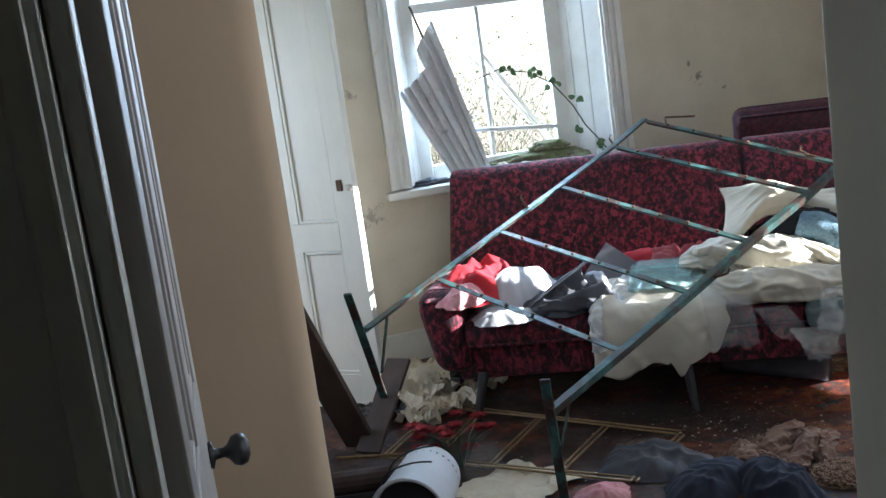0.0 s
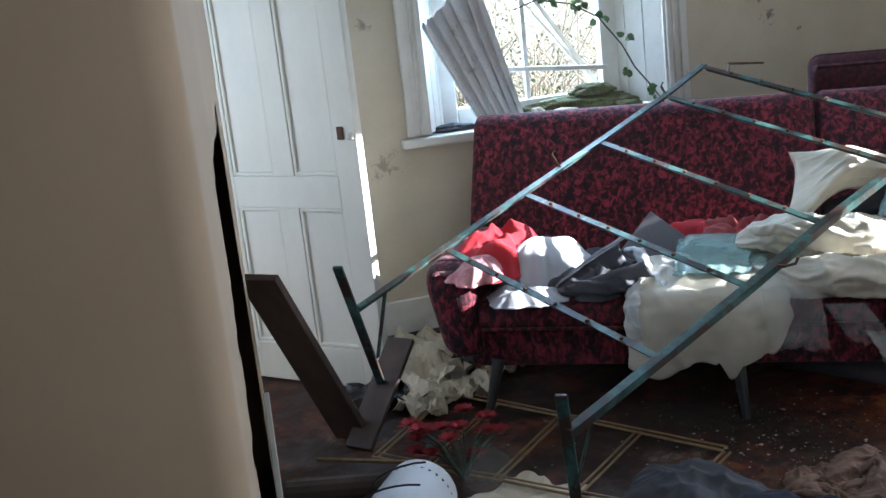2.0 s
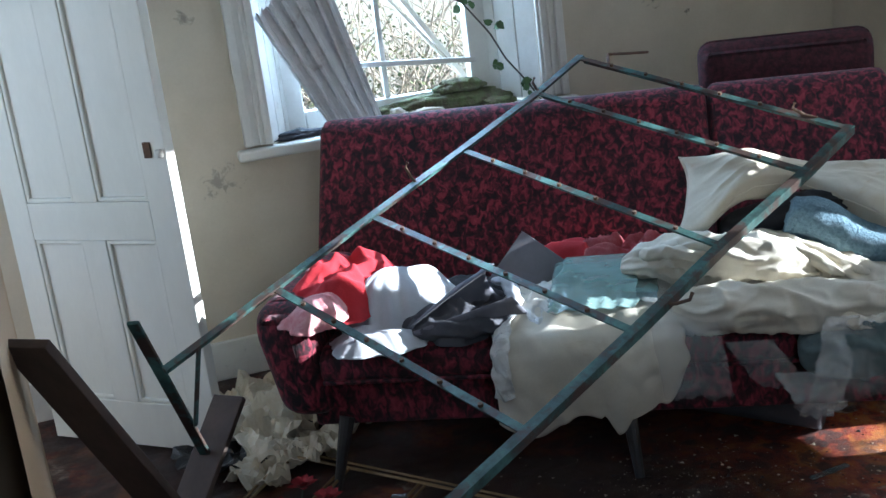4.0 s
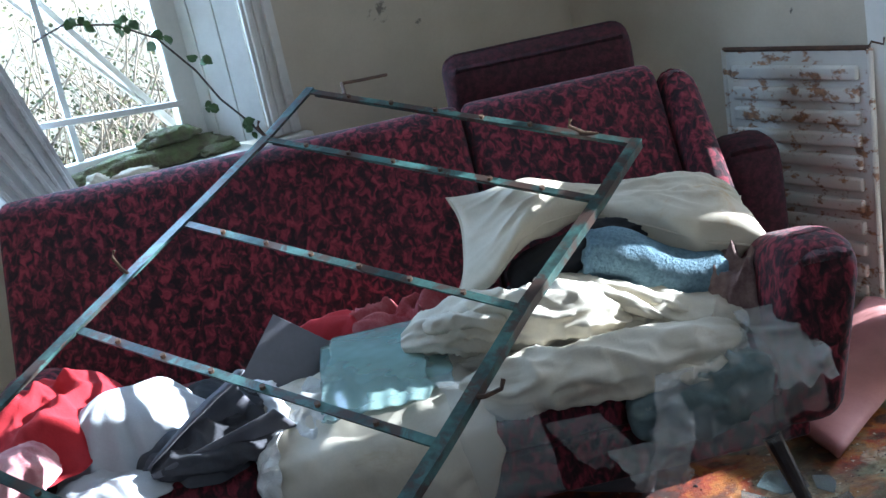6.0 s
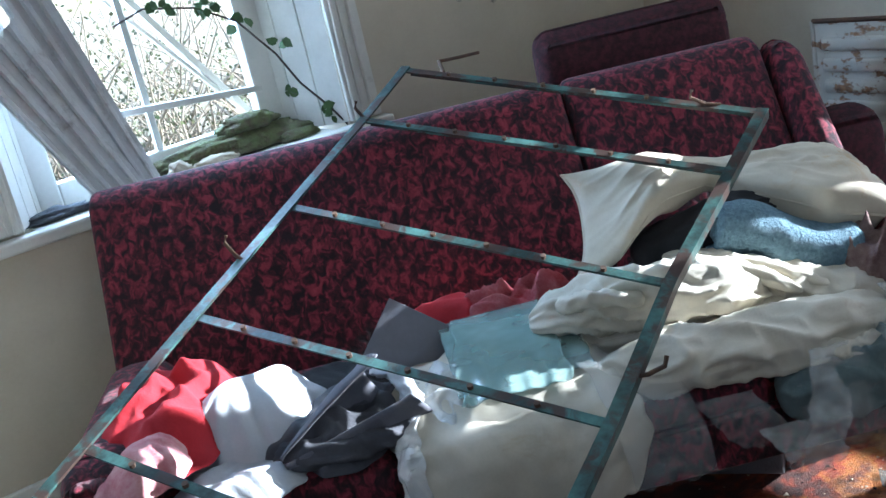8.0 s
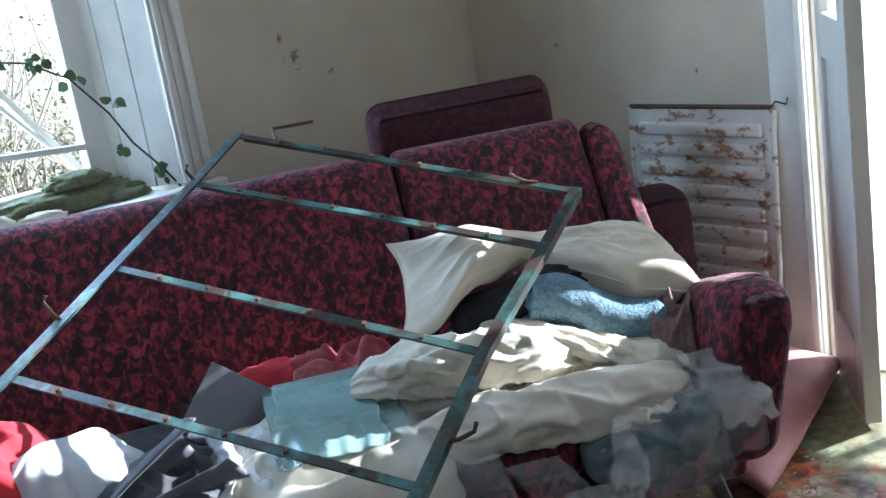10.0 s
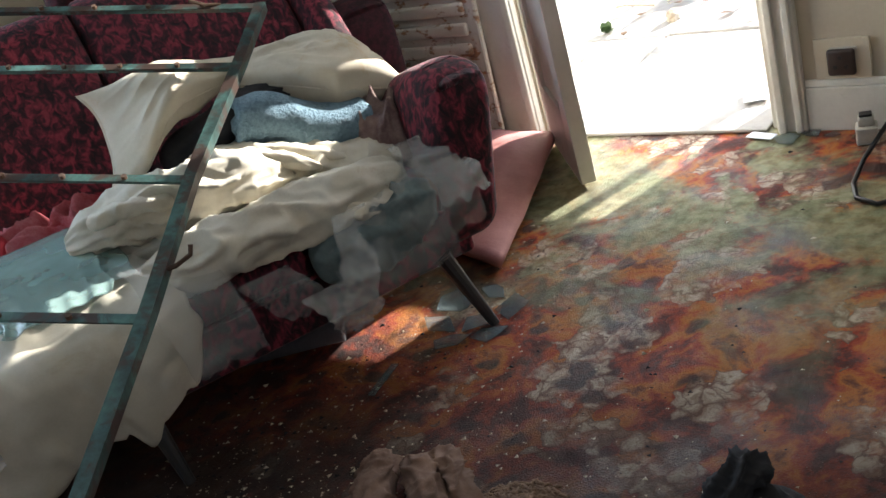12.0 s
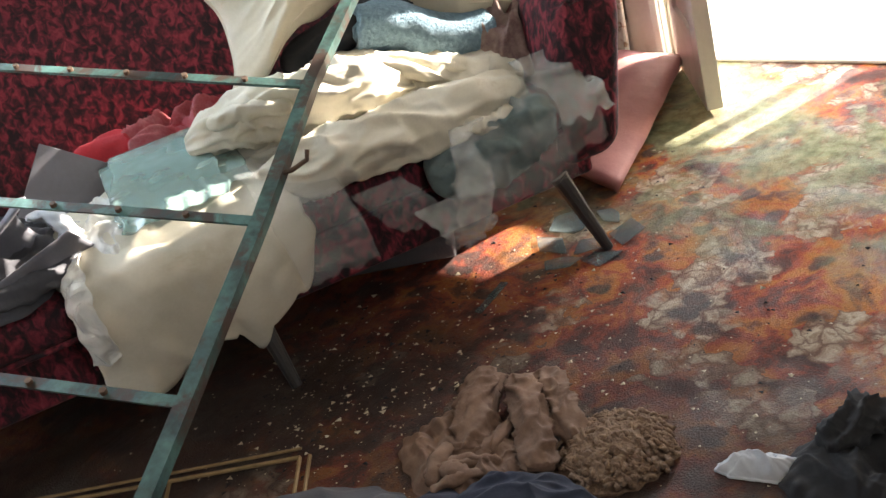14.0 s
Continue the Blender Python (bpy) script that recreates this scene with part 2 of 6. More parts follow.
M_BARE = simple("bare_wood", (0.56, 0.50, 0.41), (0.42, 0.36, 0.28), 8.0, 0.75, stretch=(1, 1, 0.15))
M_SHEET = simple("ribbed_grey_sheet", (0.62, 0.61, 0.60), (0.48, 0.47, 0.46), 10.0, 0.6, stain=(0.24, 0.21, 0.19), stain_scale=8.0)
M_MOSS = simple("mossy_debris", (0.15, 0.18, 0.07), (0.10, 0.075, 0.05), 22.0, 0.95, bumps=0.8, dist=0.02)
M_STONE = simple("pale_paving", (0.42, 0.40, 0.37), (0.32, 0.30, 0.27), 9.0, 0.9, stain=(0.12, 0.14, 0.16), stain_scale=4.0)
M_EARTH = simple("leafy_earth", (0.34, 0.30, 0.20), (0.20, 0.17, 0.10), 5.0, 0.95, stain=(0.10, 0.15, 0.04), stain_scale=2.0)
M_GLASS = glassy("dusty_window_glass", (0.75, 0.8, 0.85), 0.1, 0.16)


# ---- mesh tools ----
def link(name, bm, material, parent=None, smooth=False, label="", m=None):
    me = bpy.data.meshes.new(name)
    bm.to_mesh(me)
    bm.free()
    me.materials.append(material)
    if smooth:
        for p in me.polygons:
            p.use_smooth = True
    ob = new(name, me)
    if parent:
        ob.parent = parent
    if m is not None:
        ob.matrix_basis = m
    if label:
        ob["label"] = label
    return ob


def part(name, bm, material, parent, label="", smooth=False):
    return link(name, bm, material, parent, smooth, label)


def thing(name, label, category, m=None, group="", kind=""):
    e = new(name)
    e.empty_display_size = 0.1
    if m is not None:
        e.matrix_basis = m
    return tagged(e, label, category, group, kind)


def box(bm, lo, hi, bev=0.0, m=None):
    r = bmesh.ops.create_cube(bm, size=1.0)
    c = [(a + b) / 2 for a, b in zip(lo, hi)]
    s = [max(b - a, 1e-4) for a, b in zip(lo, hi)]
    mm = Matrix.Translation(c) @ Matrix.Diagonal((*s, 1))
    if m is not None:
        mm = m @ mm
    bmesh.ops.transform(bm, matrix=mm, verts=r["verts"])
    if bev:
        es = list({e for v in r["verts"] for e in v.link_edges})
        bmesh.ops.bevel(bm, geom=es, offset=bev, segments=2, affect='EDGES', profile=0.5)


def boxes(*specs):
    bm = bmesh.new()
    for sp in specs:
        box(bm, *sp)
    return bm


def tube(pts, r, sides=10, flat=1.0, taper=1.0):
    """A round bar through the points."""
    bm = bmesh.new()
    tube_in(bm, pts, r, sides, flat, taper)
    return bm


def tube_in(bm, pts, r, sides=10, flat=1.0, taper=1.0):
    pts = [Vector(p) for p in pts]
    rings = []
    for i, p in enumerate(pts):
        a, b = pts[max(i - 1, 0)], pts[min(i + 1, len(pts) - 1)]
        d = (b - a).normalized()
        ref = Vector((0, 0, 1)) if abs(d.z) < 0.9 else Vector((1, 0, 0))
        u = d.cross(ref).normalized()
        w = u.cross(d).normalized()
        rr = r * (1 + (taper - 1) * i / max(len(pts) - 1, 1))
        rings.append([bm.verts.new(p + u * math.cos(2 * math.pi * k / sides) * rr + w * math.sin(2 * math.pi * k / sides) * rr * flat) for k in range(sides)])
    for A, B in zip(rings, rings[1:]):
        for k in range(sides):
            bm.faces.new((A[k], A[(k + 1) % sides], B[(k + 1) % sides], B[k]))
    bm.faces.new(rings[0][::-1])
    bm.faces.new(rings[-1])


def bar(a, b, w, h, bev=0.003):
    """A square bar from a to b."""
    a, b = Vector(a), Vector(b)
    d = b - a
    bm = bmesh.new()
    q = d.to_track_quat('Z', 'Y').to_matrix().to_4x4()
    box(bm, (-w / 2, -h / 2, 0), (w / 2, h / 2, d.length), bev, Matrix.Translation(a) @ q)
    return bm


def wobble(bm, amp, scale, seed=0.0, only=None):
    for v in bm.verts:
        n = noise.noise_vector(v.co * scale + Vector((seed, seed * 1.7, -seed)))
        v.co += n * amp


def pillow(w, d, h, seed=0, amp=0.012, cuts=18, power=0.45, fold=7.0):
    """A stuffed cushion: puffed in the middle, thin seams, dented and creased."""
    bm = bmesh.new()
    n = cuts
    grid = {}
    for side in (1, -1):
        for i in range(n + 1):
            for j in range(n + 1):
                u, v = 2 * i / n - 1, 2 * j / n - 1
                if side == -1 and (i in (0, n) or j in (0, n)):
                    grid[side, i, j] = grid[1, i, j]
                    continue
                puff = (max(0, (1 - u ** 4) * (1 - v ** 4))) ** power
                pinch = 1 - 0.10 * (1 - abs(u) ** 3) * abs(v) ** 8
                pinch2 = 1 - 0.10 * (1 - abs(v) ** 3) * abs(u) ** 8
                p = Vector((u * w / 2 * pinch2, v * d / 2 * pinch, side * h / 2 * puff))
                q = noise.noise_vector(p * fold + Vector((seed * 3.1, seed, side)))
                crease = abs(noise.noise(p * fold * 1.8 + Vector((seed, 5, 0))))
                p += q * amp * puff ** 0.3
                wx = p.x + 0.05 * noise.noise(p * 5 + Vector((seed, 0, 0)))
                wy = p.y + 0.05 * noise.noise(p * 5 + Vector((0, seed, 3)))
                ridge = (1 - abs(noise.noise(Vector((wx * fold * 0.45 + wy * fold * 0.5 + seed, wy * fold * 1.5 - wx * fold * 0.4, side * 2.0))) * 2.0)) ** 2
                ridge2 = (1 - abs(noise.noise(Vector((wx * fold * 1.5 + wy * fold, wy * fold * 2.6 + seed, side * 3.0))) * 2.0)) ** 2
                p.z += side * ((crease - 0.25) * amp * 1.2 + (ridge - 0.35) * amp * 1.1 + (ridge2 - 0.4) * amp * 0.5) * puff
                grid[side, i, j] = bm.verts.new(p)
    for side in (1, -1):
        for i in range(n):
            for j in range(n):
                f = [grid[side, i, j], grid[side, i + 1, j], grid[side, i + 1, j + 1], grid[side, i, j + 1]]
                bm.faces.new(f if side == 1 else f[::-1])
    return bm


def drape(nx, ny, fn, thick=0.004):
    """A sheet of cloth or film given by fn(u, v), with thickness."""
    bm = bmesh.new()
    g = [[bm.verts.new(fn(i / nx, j / ny)) for j in range(ny + 1)] for i in range(nx + 1)]
    for i in range(nx):
        for j in range(ny):
            bm.faces.new((g[i][j], g[i + 1][j], g[i + 1][j + 1], g[i][j + 1]))
    if thick:
        bm.normal_update()
        r = bmesh.ops.solidify(bm, geom=bm.faces[:], thickness=thick)
    return bm


def roll(pts, r, seed, flat=0.8, wr=0.012, fold=11.0, n=56, k=36, ends=0.42):
    """A stuffed, wrinkled roll of cloth along a line, gathered at its ends."""
    P = [Vector(p) for p in pts]
    bm = bmesh.new()
    rings = []
    for i in range(n + 1):
        u = i / n
        f = u * (len(P) - 1)
        a = min(int(f), len(P) - 2)
        t = f - a
        p0, p1, p2, p3 = P[max(a - 1, 0)], P[a], P[a + 1], P[min(a + 2, len(P) - 1)]
        c = 0.5 * (2 * p1 + (p2 - p0) * t + (2 * p0 - 5 * p1 + 4 * p2 - p3) * t * t + (3 * p1 - p0 - 3 * p2 + p3) * t ** 3)
        d = ((p2 - p1) * (1 - 0.5 * abs(2 * t - 1)) + (p2 - p0) * 0.25 * (1 - t) + (p3 - p1) * 0.25 * t).normalized()
        side = d.cross(Vector((0, 0, 1))).normalized()
        up = side.cross(d).normalized()
        e = max(0.0, 1 - abs(2 * u - 1) ** 3.2) ** ends
        ring = []
        for j in range(k):
            th = 2 * math.pi * j / k
            o = side * math.cos(th) + up * math.sin(th) * flat
            q = c + o * r
            lump_ = 1 + 0.24 * noise.noise(q * 7 + Vector((seed, 0, 0))) + 0.10 * noise.noise(q * 16 + Vector((0, seed, 0)))
            w = q + noise.noise_vector(q * 6 + Vector((0, 0, seed))) * 0.05
            l1 = 1 - abs(noise.noise(Vector((w.x * fold * 0.6 + th * 0.5, w.y * fold * 1.6, w.z * fold * 1.6 + seed)))) * 2.2
            l2 = 1 - abs(noise.noise(Vector((w.x * fold * 2.0 + w.z * fold, w.y * fold * 2.3 + seed, w.z * fold * 2.2)))) * 2.2
            l3 = noise.noise(w * fold * 5)
            gather = 0.10 * (abs(2 * u - 1) ** 6) * math.sin(th * 9 + seed)
            ring.append(bm.verts.new(c + o * (r * e * (lump_ + gather) + wr * (1.5 * max(0.0, l1) ** 2 + 0.45 * max(0.0, l2) ** 2 - 0.7 + 0.06 * l3) * e)))
        rings.append(ring)
    for A, B in zip(rings, rings[1:]):
        for j in range(k):
            bm.faces.new((A[j], B[j], B[(j + 1) % k], A[(j + 1) % k]))
    bmesh.ops.remove_doubles(bm, verts=bm.verts[:], dist=0.0002)
    bmesh.ops.recalc_face_normals(bm, faces=bm.faces[:])
    return bm


def heap(rx, ry, h, seed, fold=9.0, n=30, amp=0.35, rag=0.22):
    """A crumpled heap of cloth: long folds in two directions, ragged outline, closed below."""
    ang = seed * 1.3
    c1, s1 = math.cos(ang), math.sin(ang)

    def ridged(a, b, k):
        return 1 - abs(noise.noise(Vector((a, b, k)))) * 2.4

    def fn(a, b):
        r = max(abs(a), abs(b))
        if r > 1e-6:
            q = math.hypot(a, b)
            a, b = a * r / q, b * r / q
        th = math.atan2(b, a)
        edge = 1 + rag * noise.noise(Vector((math.cos(th) * 1.5 + seed, math.sin(th) * 1.5, seed))) + rag * 0.6 * noise.noise(Vector((math.cos(th) * 4, math.sin(th) * 4 + seed, 0)))
        x, y = a * rx * edge, b * ry * edge
        wx = x + 0.035 * noise.noise(Vector((x * 8, y * 8, seed)))
        wy = y + 0.035 * noise.noise(Vector((x * 8, y * 8, seed + 9)))
        p, q = wx * c1 + wy * s1, wy * c1 - wx * s1
        f1 = ridged(p * fold * 0.35, q * fold * 1.25, seed)
        f2 = ridged(p * fold * 1.4 + 3, q * fold * 0.55, seed + 4)
        f3 = ridged(p * fold * 2.2, q * fold * 3.0, seed + 7)
        env = (1 - r ** 3.5)
        bulk = 0.55 + 0.3 * noise.noise(Vector((x * 5 + seed, y * 5, 1)))
        z = h * env * (bulk + amp * 0.75 * f1 + amp * 0.45 * f2 + amp * 0.16 * f3)
        k = noise.noise_vector(Vector((x * fold, y * fold, seed))) * h * 0.25 * env
        return Vector((x + k.x, y + k.y, max(0.004, z)))
    bm = bmesh.new()
    m = n * 2
    g = [[bm.verts.new(fn(2 * i / m - 1, 2 * j / m - 1)) for j in range(m + 1)] for i in range(m + 1)]
    for i in range(m):
        for j in range(m):
            bm.faces.new((g[i][j], g[i + 1][j], g[i + 1][j + 1], g[i][j + 1]))
    rim = [g[i][0] for i in range(m)] + [g[m][j] for j in range(m)] + [g[i][m] for i in range(m, 0, -1)] + [g[0][j] for j in range(m, 0, -1)]
    low = [bm.verts.new((v.co.x, v.co.y, 0.0)) for v in rim]
    for i in range(len(rim)):
        k = (i + 1) % len(rim)
        bm.faces.new((rim[i], low[i], low[k], rim[k]))
    bmesh.ops.recalc_face_normals(bm, faces=bm.faces[:])
    return bm


def seam(w, d, r=0.004, n=14):
    """Piping round a cushion."""
    pts = []
    for k in range(4 * n):
        side, t = divmod(k, n)
        a = -1 + 2 * t / n
        u, v = ((a, -1), (1, a), (-a, 1), (-1, -a))[side]
        pts.append((u * w / 2 * (1 - 0.10 * (1 - abs(v) ** 3) * abs(u) ** 8), v * d / 2 * (1 - 0.10 * (1 - abs(u) ** 3) * abs(v) ** 8), 0))
    return tube(pts + pts[:1], r, 6)


# ---- the room ----
WY, RX = 1.532, 1.50          # window wall and outer-door wall, inner faces
LX, NY = -2.70, -2.50         # far left wall, wall of the inner doorway
H = 2.55
TH, TE = 0.36, 0.27


def structure(name, bm, material, label="", category=""):
    ob = link(name, bm, material)
    return tagged(ob, label, category, kind="structure")


def floor():
    """Carpeted floor with low creases where the loose carpet has ridden up by the outer door."""
    bm = bmesh.new()
    x0, x1, y0, y1, st = -3.0, RX + 0.02, -4.6, WY + 0.1, 0.035
    nx, ny = int((x1 - x0) / st), int((y1 - y0) / st)
    folds = (((0.64, -0.29), (0.77, -0.72), 0.008), ((0.80, -0.50), (0.95, -0.86), 0.009), ((0.86, -0.24), (0.88, -0.62), 0.006))

    def height(x, y):
        z = 0.0
        for (ax, ay), (bx, by), h in folds:
            dx, dy = bx - ax, by - ay
            t = min(1.0, max(0.0, ((x - ax) * dx + (y - ay) * dy) / (dx * dx + dy * dy)))
            d = math.hypot(x - ax - dx * t + 0.02 * math.sin(t * 7), y - ay - dy * t)
            z += h * math.exp(-(d / 0.030) ** 2)
        return z
    g = [[bm.verts.new((x0 + (x1 - x0) * i / nx, y0 + (y1 - y0) * j / ny, 0.0)) for j in range(ny + 1)] for i in range(nx + 1)]
    for r in g:
        for q in r:
            q.co.z = height(q.co.x, q.co.y)
    for i in range(nx):
        for j in range(ny):
            bm.faces.new((g[i][j], g[i + 1][j], g[i + 1][j + 1], g[i][j + 1]))
    box(bm, (x0, y0, -0.12), (x1, y1, -0.004))
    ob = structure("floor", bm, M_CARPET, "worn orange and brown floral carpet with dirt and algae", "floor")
    for p in ob.data.polygons:
        p.use_smooth = p.center.z > -0.002


floor()
structure("ceiling", boxes(((-3.0, -4.6, H), (RX + TH, WY + TH, H + 0.1))), M_CEIL, "plain aged white ceiling", "ceiling")
# window wall with the opening
WX0, WX1, WZ0, WZ1 = -0.80, 0.215, 0.785, 2.25
structure("wall_north", boxes(((LX, WY, 0), (WX0, WY + TH, H)), ((WX1, WY, 0), (RX, WY + TH, H)), ((WX0, WY, 0), (WX1, WY + TH, WZ0 - 0.02)), ((WX0, WY, WZ1), (WX1, WY + TH, H))), M_WALL, "cream distempered wall with mould spots and stains", "wall")
# wall with the outer doorway
DY0, DY1, DZ = -0.62, 0.135, 2.06
structure("wall_east", boxes(((RX, -4.6, 0), (RX + TE, DY0, H)), ((RX, DY1, 0), (RX + TE, WY + TH, H)), ((RX, DY0, DZ), (RX + TE, DY1, H))), M_WALL, "cream distempered wall around the outer doorway", "wall")
RY0, RY1, RZ0, RZ1 = 0.66, 1.24, 0.72, 2.05    # added, unseen opening in the recess wall, lets the recess lamp in
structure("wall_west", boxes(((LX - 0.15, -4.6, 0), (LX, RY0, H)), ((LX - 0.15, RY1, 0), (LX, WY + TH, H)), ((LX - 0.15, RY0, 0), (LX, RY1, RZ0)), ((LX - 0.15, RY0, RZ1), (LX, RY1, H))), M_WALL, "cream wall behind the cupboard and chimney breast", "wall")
# wall of the inner doorway, with an added, unseen opening for the rear lamp
IX0, IX1, IZ = -2.03, -1.385, 2.03
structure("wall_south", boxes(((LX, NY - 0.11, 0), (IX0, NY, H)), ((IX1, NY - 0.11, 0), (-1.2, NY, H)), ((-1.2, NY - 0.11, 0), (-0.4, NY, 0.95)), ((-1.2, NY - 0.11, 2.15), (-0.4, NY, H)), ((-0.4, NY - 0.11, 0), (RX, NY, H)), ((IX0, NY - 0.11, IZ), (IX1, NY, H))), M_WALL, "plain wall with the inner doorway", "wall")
structure("wall_hall", boxes(((-3.0, -4.75, 0), (RX, -4.6, H)), ((-3.05, -4.6, 0), (-2.9, NY - 0.11, H)), ((-1.30, -4.6, 0), (-1.21, NY - 0.11, H))), M_WALL, "plain dim hall walls", "wall")


def chimney_breast():
    """Plastered breast with a rounded corner and a broken, sooty fireplace opening in its front face."""
    bm = bmesh.new()
    y0, y1, xf, r = -1.17, 0.42, -1.712, 0.06
    prof = [(LX, y0)]
    for k in range(9):
        a = -math.pi / 2 + k / 8 * math.pi / 2
        prof.append((xf - r + math.cos(a) * r, y0 + r + math.sin(a) * r))
    rows = []
    steps = 64
    for i in range(steps + 1):
        z = H * i / steps
        rows.append([bm.verts.new((x, y, z)) for x, y in prof])
    for A, B in zip(rows, rows[1:]):
        for k in range(len(prof) - 1):
            bm.faces.new((A[k], A[k + 1], B[k + 1], B[k]))
    # front face with a ragged hole low down
    n = 40
    grid = [[None] * (n + 1) for _ in range(steps + 1)]
    ys = [prof[-1][1] + (y1 - prof[-1][1]) * j / n for j in range(n + 1)]
    for i in range(steps + 1):
        z = H * i / steps
        for j, y in enumerate(ys):
            grid[i][j] = rows[i][-1] if j == 0 else bm.verts.new((xf + 0.075 * j / n + 0.004 * noise.noise(Vector((y * 4, z * 4, 2))), y, z))

    def hole(y, z):
        lo = -0.86 + 0.55 * max(0, z - 0.28) ** 1.0 * 0.55 + 0.10 * noise.noise(Vector((z * 9, 1.3, 0))) + 0.04 * noise.noise(Vector((z * 30, 4.3, 0)))
        return z < 1.13 + 0.1 * noise.noise(Vector((y * 6, 0, 3))) and lo < y < 0.13
    for i in range(steps):
        for j in range(n):
            if not hole((ys[j] + ys[j + 1]) / 2, H * (i + 0.5) / steps):
                bm.faces.new((grid[i][j], grid[i][j + 1], grid[i + 1][j + 1], grid[i + 1][j]))
    far = [bm.verts.new((LX, y1, H * i / steps)) for i in (0, steps)]
    bm.faces.new([grid[i][n] for i in range(steps + 1)] + [far[1], far[0]])
    loose = [v for v in bm.verts if not v.link_faces]
    bmesh.ops.delete(bm, geom=loose, context='VERTS')
    ob = structure("chimney_breast", bm, M_TAN, "tan plastered chimney breast with rounded corner and broken front", "wall")
    for p in ob.data.polygons:
        p.use_smooth = True
    bm = boxes(((-2.25, -0.98, 0.0), (-2.15, 0.25, 1.3)), ((-2.25, -1.02, 0.0), (xf - 0.05, -0.93, 1.3)), ((-2.25, 0.16, 0.0), (xf - 0.05, 0.25, 1.3)), ((-2.25, -1.02, 1.2), (xf - 0.05, 0.25, 1.3)))
    wobble(bm, 0.02, 7)
    structure("fireplace_lining", bm, M_SOOT, "sooty black fireplace lining behind the broken plaster", "fireplace")


chimney_breast()


# ---- window ----
def window():
    w = thing("window_1", "white sash window with weathered frame, dirty and broken panes", "window", kind="structure")
    gy = WY + 0.19
    gx0, gx1 = -0.69, 0.05
    # architraves with stepped mouldings
    for name, x0, s in (("architrave", WX0, -1), ("architrave", WX1, 1)):
        bm = bmesh.new()
        for a, b, t in ((0.0, 0.10, 0.018), (0.012, 0.03, 0.028), (0.07, 0.10, 0.034), (0.04, 0.05, 0.024)):
            xs = sorted((x0 + s * a, x0 + s * b))
            box(bm, (xs[0], WY - t, WZ0 + 0.02), (xs[1], WY - 0.001, WZ1 + 0.1), 0.004)
        part(name, bm, M_WHITE, w)
    bm = boxes(((WX0 - 0.1, WY - 0.03, WZ1), (WX1 + 0.1, WY, WZ1 + 0.10), 0.004))
    part("head_architrave", bm, M_WHITE, w)
    # splayed reveals of boards
    for sx, gx in ((WX0, gx0), (WX1, gx1)):
        for k in range(3):
            a, b = k / 3, (k + 1) / 3 - 0.02
            p0 = Vector((sx + (gx - sx) * a, WY + 0.005 + (gy - WY) * a, 0))
            p1 = Vector((sx + (gx - sx) * b, WY + 0.005 + (gy - WY) * b, 0))
            bm = bmesh.new()
            d = (p1 - p0)
            nrm = Vector((d.y, -d.x, 0)).normalized() * (1 if sx > 0 else -1) * 0.018
            q = [p0, p1, p1 + nrm, p0 + nrm]
            lo = [bm.verts.new((p.x, p.y, WZ0 + 0.02)) for p in q]
            hi = [bm.verts.new((p.x, p.y, WZ1)) for p in q]
            bm.faces.new(lo[::-1])
            bm.faces.new(hi)
            for i in range(4):
                bm.faces.new((lo[i], lo[(i + 1) % 4], hi[(i + 1) % 4], hi[i]))
            bmesh.ops.recalc_face_normals(bm, faces=bm.faces[:])
            part("reveal_board", bm, M_WHITE, w)
    # sill board
    bm = boxes(((WX0 - 0.13, WY - 0.055, WZ0 - 0.025), (WX1 + 0.13, WY + 0.0, WZ0 + 0.012), 0.008), ((gx0 - 0.08, WY, WZ0 - 0.02), (gx1 + 0.12, gy + 0.06, WZ0 + 0.008), 0.004))
    part("window_sill", bm, M_WHITE, w)
    # sash frames: stiles, meeting rail, bottom rail
    for nm, lo, hi in (("sash_stile", (gx0 - 0.05, gy - 0.03, WZ0), (gx0 + 0.045, gy + 0.03, WZ1)), ("sash_stile", (gx1 - 0.045, gy - 0.03, WZ0), (gx1 + 0.05, gy + 0.03, WZ1)),
                       ("bottom_rail", (gx0 + 0.045, gy - 0.025, WZ0), (gx1 - 0.045, gy + 0.025, WZ0 + 0.085)), ("meeting_rail", (gx0 + 0.045, gy - 0.02, 1.58), (gx1 - 0.045, gy + 0.02, 1.63)),
                       ("top_rail", (gx0 + 0.045, gy - 0.02, WZ1 - 0.06), (gx1 - 0.045, gy + 0.02, WZ1))):
        part(nm, boxes((lo, hi, 0.006)), M_WHITE, w)
    part("glazing_bar", boxes(((-0.335, gy - 0.012, WZ0 + 0.085), (-0.315, gy + 0.012, 1.58), 0.003)), M_WHITE, w)
    pane = part("pane", boxes(((gx0 + 0.045, gy - 0.002, 1.63), (gx1 - 0.045, gy + 0.002, WZ1 - 0.06))), M_GLASS, w)
    pane.visible_shadow = False


window()


